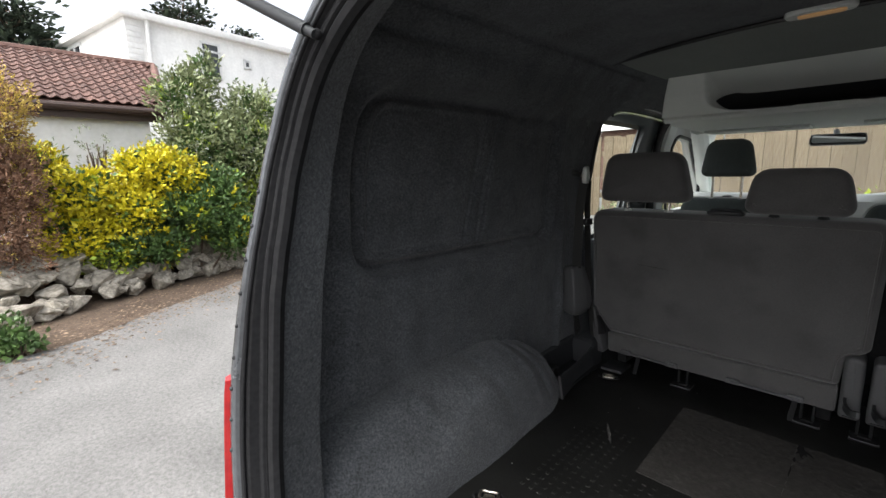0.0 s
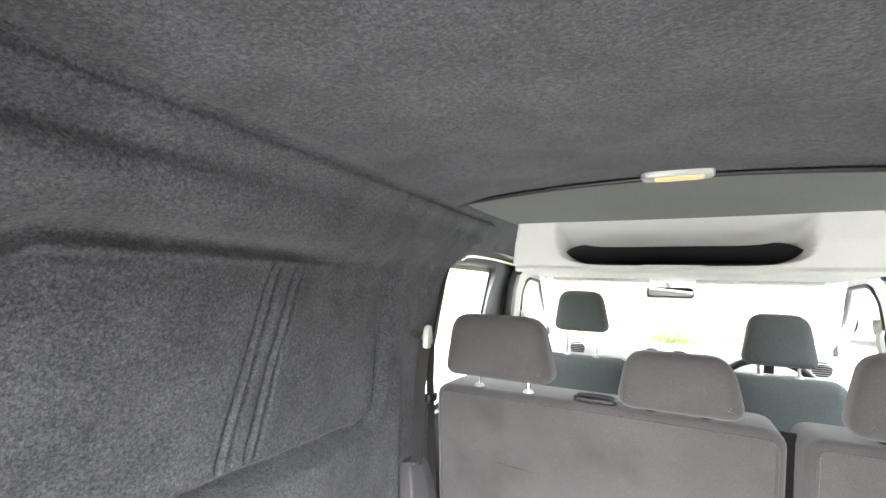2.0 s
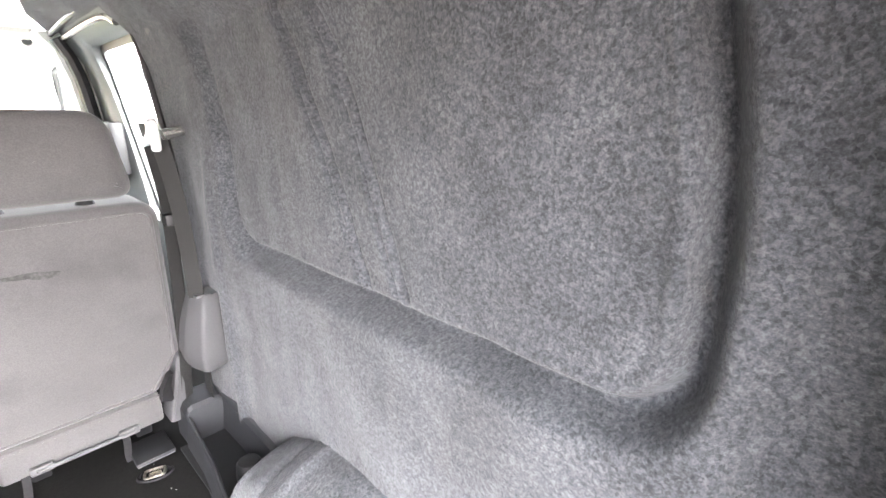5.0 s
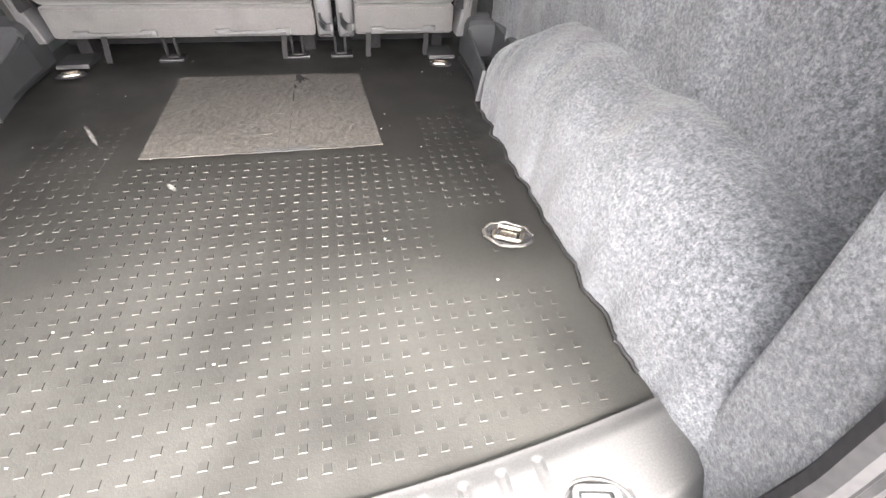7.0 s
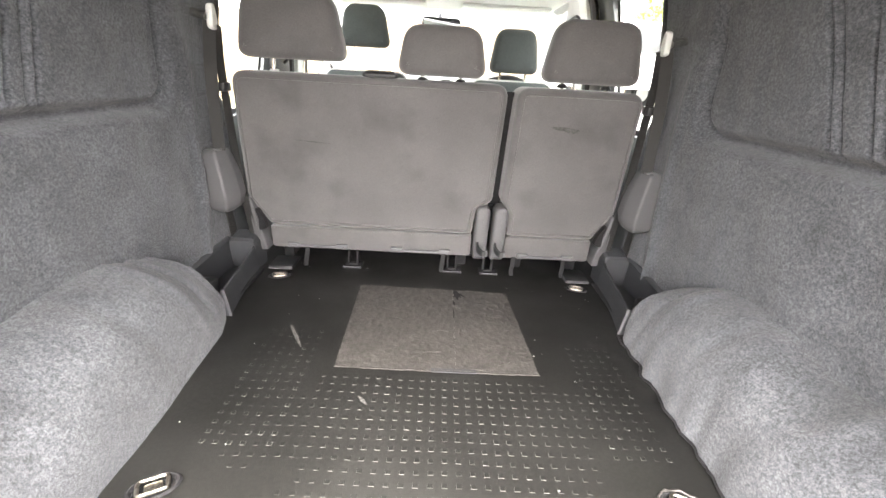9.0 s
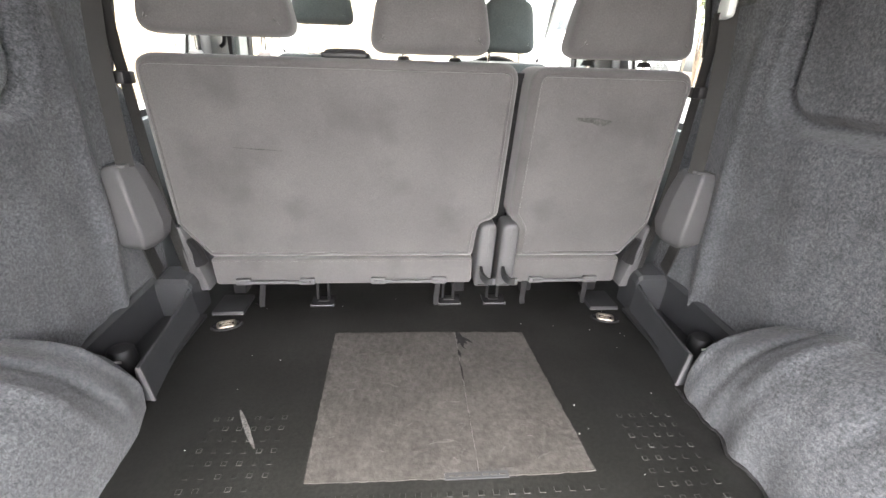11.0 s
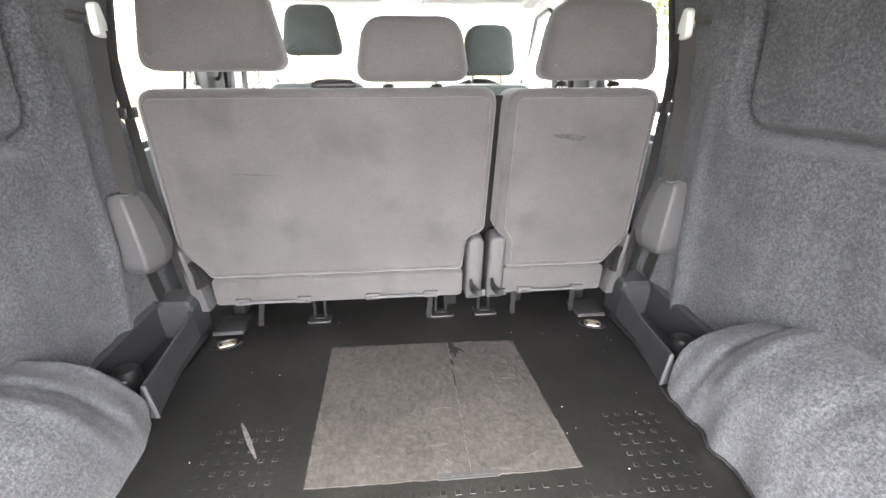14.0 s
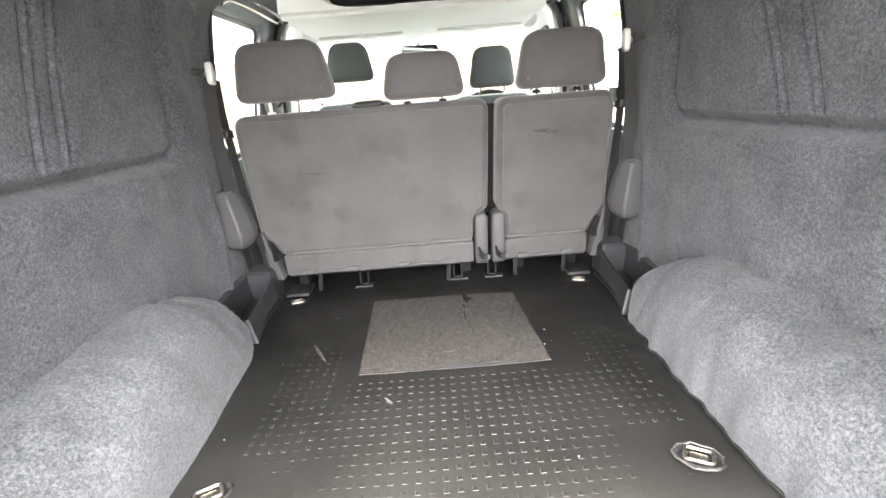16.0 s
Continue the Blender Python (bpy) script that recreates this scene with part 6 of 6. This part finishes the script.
# ---- bungalow with a tiled roof ----
bung = thing("bungalow", "white rendered bungalow wall under a brown clay tiled roof", "house", (-9.2, 0, 0))
bm = bmesh.new()
box(bm, (-6.0, -6.0, 0.0), (0.24, 1.9, 2.56), 0.02)
part("wall", bm, RENDER_WHITE, bung)
bm = bmesh.new()
vs = [bm.verts.new(p) for p in ((0.38, -6.3, 2.60), (0.38, 2.1, 2.60), (-2.0, 2.6, 3.74), (-2.0, -6.3, 3.74), (0.38, -6.3, 2.52), (0.38, 2.1, 2.52), (-2.0, 2.6, 3.5), (-2.0, -6.3, 3.5))]
for q in ((0, 1, 2, 3), (7, 6, 5, 4), (0, 4, 5, 1), (1, 5, 6, 2), (2, 6, 7, 3), (3, 7, 4, 0)):
    bm.faces.new([vs[i] for i in q])
roof = part("roof", bm, TILE, bung)
me = bpy.data.meshes.new("roof_tile")
bm = bmesh.new()
prof = [(-0.15, 0.0), (-0.10, 0.005), (-0.05, 0.03), (0.0, 0.042), (0.05, 0.03), (0.10, 0.005), (0.15, 0.0)]
loft(bm, [[(q, a, b + c) for a, b in prof] + [(q, a, b + c - 0.018) for a, b in prof[::-1]] for q, c in ((0.0, 0.028), (0.36, 0.0))])
for f in bm.faces:
    f.smooth = False
bm.to_mesh(me)
bm.free()
me.materials.append(TILE)
slope = math.atan2(1.14, 2.38)
for i in range(13):
    for j in range(24):
        y = -0.95 + j * 0.15
        u = 0.40 - i * 0.21 * math.cos(slope)
        z = 2.61 + i * 0.21 * math.sin(slope)
        lim = interp(u, [(-2.0, 2.6), (0.38, 2.1)])
        if y > lim - 0.06:
            continue
        shared("roof_tile", me, roof, Matrix.Translation((u, y, z)) @ Matrix.Rotation(slope, 4, "Y") @ Matrix.Rotation(math.pi, 4, "Z") @ Matrix.Diagonal((0.74, 0.505, 0.85, 1)))
bm = bmesh.new()
tube(bm, [(-2.0, y, 3.77) for y in np.linspace(-6.3, 2.6, 24)] + [(-2.0 + 2.38 * t, 2.6 - 0.5 * t, 3.77 - 1.14 * t) for t in np.linspace(0.05, 1, 9)], 0.075, 8)
part("ridge", bm, TILE, roof, "ridge and hip tiles")
bm = bmesh.new()
tube(bm, [(0.45, y, 2.52) for y in (-6.3, 2.1)], 0.06, 10)
box(bm, (0.34, -6.3, 2.36), (0.37, 2.1, 2.60))
part("gutter", bm, GUTTER, bung, "brown gutter and fascia")

# ---- white two-storey house behind ----
house = thing("white_house", "white flat-roofed two-storey house behind the bungalow", "house", (-15.3, 3.0, 0))
house.rotation_euler = (0, 0, radians(9))
bm = bmesh.new()
box(bm, (-6.0, 0.0, 0.0), (0.0, 5.6, 5.9), 0.02)
part("wall", bm, RENDER_WHITE, house)
bm = bmesh.new()
box(bm, (-6.2, -0.2, 5.85), (0.2, 5.8, 6.05), 0.02)
part("roof", bm, RENDER_WHITE, house, "white flat roof edge")
for i in range(14):
    bm = bmesh.new()
    box(bm, (0.0, 0.0, 3.7 + 0.15 * i), (0.03, 0.42, 3.835 + 0.15 * i), 0.004)
    part("cladding_board", bm, RENDER_WHITE, house)
bm = bmesh.new()
tube(bm, [(0.09, 0.55, 0.0), (0.09, 0.55, 5.9)], 0.06, 10)
part("drainpipe", bm, RENDER_WHITE, house)
for y, z0, z1, w in ((2.35, 4.55, 5.65, 0.32), (3.6, 5.05, 5.35, 0.13)):
    bm = bmesh.new()
    for lo, hi in (((0.0, y - w, z0), (0.05, y - w + 0.07, z1)), ((0.0, y + w - 0.07, z0), (0.05, y + w, z1)), ((0.0, y - w, z1 - 0.07), (0.05, y + w, z1)), ((0.0, y - w, z0), (0.05, y + w, z0 + 0.07)), ((0.0, y - w, z0 + 0.72 * (z1 - z0)), (0.05, y + w, z0 + 0.72 * (z1 - z0) + 0.06))):
        box(bm, lo, hi, 0.005)
    win = part("window", bm, WHITE_PAINT, house, "white framed window")
    bm = bmesh.new()
    box(bm, (0.004, y - w + 0.05, z0 + 0.05), (0.02, y + w - 0.05, z1 - 0.05))
    part("pane", bm, PANE_DARK, win)
bm = bmesh.new()
for lo, hi in (((-4.7, -0.05, 4.75), (-4.62, 0.0, 5.75)), ((-3.48, -0.05, 4.75), (-3.4, 0.0, 5.75)), ((-4.7, -0.05, 5.67), (-3.4, 0.0, 5.75)), ((-4.7, -0.05, 4.75), (-3.4, 0.0, 4.83)), ((-4.09, -0.05, 4.75), (-4.01, 0.0, 5.75))):
    box(bm, lo, hi, 0.005)
win = part("window", bm, WHITE_PAINT, house, "white framed end window")
bm = bmesh.new()
box(bm, (-4.64, -0.02, 4.8), (-3.46, -0.004, 5.7))
part("pane", bm, PANE_DARK, win)


# ---- trees behind the roofs ----
def conifer(x, y, h, r, seed):
    ob = thing("tree", "dark evergreen tree behind the houses", "tree", (x, y, 0), "trees behind the houses")
    rng = random.Random(seed)
    bm = bmesh.new()
    loft(bm, [[(0.22 * (1 - t) * math.cos(a) + 0.02 * math.cos(a), 0.22 * (1 - t) * math.sin(a) + 0.02 * math.sin(a), h * t) for a in np.linspace(0, 6.28, 8)[:-1]] for t in np.linspace(0, 1, 6)])
    part("trunk", bm, BARK, ob)
    bm = bmesh.new()
    limbs = bmesh.new()
    for k in range(70):
        z = h * (0.3 + 0.7 * (k / 70) ** 0.9)
        a = k * 2.4
        ln = r * (1.15 - 0.75 * (z / h)) * rng.uniform(0.7, 1.1)
        tip = Vector((ln * math.cos(a), ln * math.sin(a), z + rng.uniform(-0.3, 0.5)))
        tube(limbs, [(0, 0, z - 0.3), tip], 0.03, 4)
        for q in range(60):
            t = rng.uniform(0.25, 1.05)
            p = Vector((0, 0, z - 0.3)).lerp(tip, t) + Vector((rng.gauss(0, 0.28), rng.gauss(0, 0.28), rng.gauss(0, 0.2)))
            leaf(bm, p, Vector((math.cos(a), math.sin(a), 0.3)) + Vector((rng.gauss(0, 0.6), rng.gauss(0, 0.6), rng.gauss(0, 0.5))), rng.uniform(0.2, 0.42), rng, 0.45)
    part("limbs", limbs, BARK, ob)
    part("crown", bm, DARK_TREE, ob, sharp=180)


conifer(-21, 1.0, 7.0, 2.2, 1)
conifer(-30, 9.0, 11.5, 3.0, 2)
conifer(-32, 12.5, 10.8, 3.0, 3)

# ---- board fence ahead of the van ----
FENCE = [((-11.5, 7.2), (-3.0, 6.7)), ((-3.0, 6.7), (1.55, 6.55))]
bm = bmesh.new()
sheet(bm, 40, 24, lambda u, v: (-14 + 28 * u, 5.3 + 11 * v, -0.03 + 0.74 * smooth01((v * 11 - 0.1) / 1.0) + 0.05 * noise.noise((u * 40, v * 16, 0))))
tagged(part("bank", bm, ASPHALT), "pale gravelly bank under the fence", "bank", kind="structure")
me = bpy.data.meshes.new("board")
bm = bmesh.new()
box(bm, (-0.058, -0.011, 0.0), (0.058, 0.011, 1.94), 0.003)
bm.to_mesh(me)
bm.free()
me.materials.append(WOOD)
rng = random.Random(6)
for (ax, ay), (bx, by) in FENCE:
    ln = math.hypot(bx - ax, by - ay)
    ang = math.atan2(by - ay, bx - ax)
    f = thing("fence", "weathered close-board timber fence of upright boards", "fence", (ax, ay, 0.0), "garden fences")
    f.rotation_euler = (0, 0, ang)
    for k in range(int(ln / 0.108)):
        shared("board", me, f, Matrix.Translation((0.06 + k * 0.108, (k % 2) * 0.018, rng.uniform(-0.015, 0.015))) @ Matrix.Rotation(rng.gauss(0, 0.004), 4, "Y"))
    for k in range(int(ln / 2.4) + 1):
        bm = bmesh.new()
        box(bm, (k * 2.4 - 0.05, 0.03, -0.02), (k * 2.4 + 0.05, 0.13, 1.96), 0.008)
        part("post", bm, WOOD, f)
    for z in (0.4, 1.0, 1.65):
        bm = bmesh.new()
        box(bm, (0, 0.03, z), (ln, 0.075, z + 0.08), 0.005)
        part("rail", bm, WOOD, f)
bm = bmesh.new()
box(bm, (-13, 16, 0.0), (-5.5, 19, 2.9), 0.02)
fh = thing("brick_house", "distant house with an orange brick wall beyond the fence", "house", (0, 0, 0))
part("wall", bm, TILE, fh)
bm = bmesh.new()
loft(bm, [[(x, 15.7, 2.85), (x, 19.3, 2.85), (x, 17.5, 3.9)] for x in (-13.2, -5.3)])
part("roof", bm, RENDER_WHITE, fh)

# ---- parked white vehicle and tree to the front right ----
car = thing("parked_van", "white parked off-road van seen through the side window", "van", (4.5, 12.0, 0.70))
car.rotation_euler = (0, 0, radians(20))
bm = bmesh.new()
o = round_poly([(-2.2, 0.5, 0.1), (2.1, 0.5, 0.1), (2.15, 1.15, 0.2), (1.2, 1.3, 0.2), (0.7, 1.95, 0.25), (-2.15, 1.95, 0.2)], 5)
pillow(bm, o, -0.88, 0.88, 0.10, 3)
part("body", bm, WHITE_PAINT, car)
for x0, x1 in ((-1.9, -0.8), (-0.65, 0.35)):
    bm = bmesh.new()
    box(bm, (x0, -0.895, 1.28), (x1, -0.86, 1.78), 0.02)
    part("window", bm, PANE_DARK, car)
for x in (-1.35, 1.35):
    for y in (-0.80, 0.80):
        bm = bmesh.new()
        bmesh.ops.create_cone(bm, cap_ends=True, segments=28, radius1=0.38, radius2=0.38, depth=0.24, matrix=Matrix.Translation((x, y, 0.38)) @ Matrix.Rotation(radians(90), 4, "X"))
        w = part("wheel", bm, TYRE, car)
        bm = bmesh.new()
        bmesh.ops.create_cone(bm, cap_ends=True, segments=24, radius1=0.22, radius2=0.20, depth=0.27, matrix=Matrix.Translation((x, y, 0.38)) @ Matrix.Rotation(radians(90), 4, "X"))
        part("rim", bm, WHITE_PAINT, w)


def broadleaf(x, y, h, r, seed, mats):
    ob = shrub("tree", "leafy green tree beyond the drive", (x, y, 0), [(0, 0, h * 0.68, r, r, h * 0.3, 0), (r * 0.5, 0.2, h * 0.5, r * 0.7, r * 0.7, h * 0.22, 1), (-r * 0.5, -0.3, h * 0.55, r * 0.7, r * 0.7, h * 0.22, 0)], mats, 0.16, 5000, seed, 0.55, 14, "tree")
    bm = bmesh.new()
    loft(bm, [[(0.13 * (1 - 0.6 * t) * math.cos(a), 0.13 * (1 - 0.6 * t) * math.sin(a), h * 0.6 * t) for a in np.linspace(0, 6.28, 9)[:-1]] for t in np.linspace(0, 1, 5)])
    part("bole", bm, BARK, ob)


broadleaf(6.4, 15.5, 4.0, 1.1, 31, [LEAF_GREY, LEAF_LIME])
broadleaf(7.6, 12.5, 6.0, 1.9, 32, [LEAF_GREY, LEAF_GREEN])
broadleaf(-7.5, 10.5, 4.2, 1.5, 33, [LEAF_LIME, LEAF_GREY])
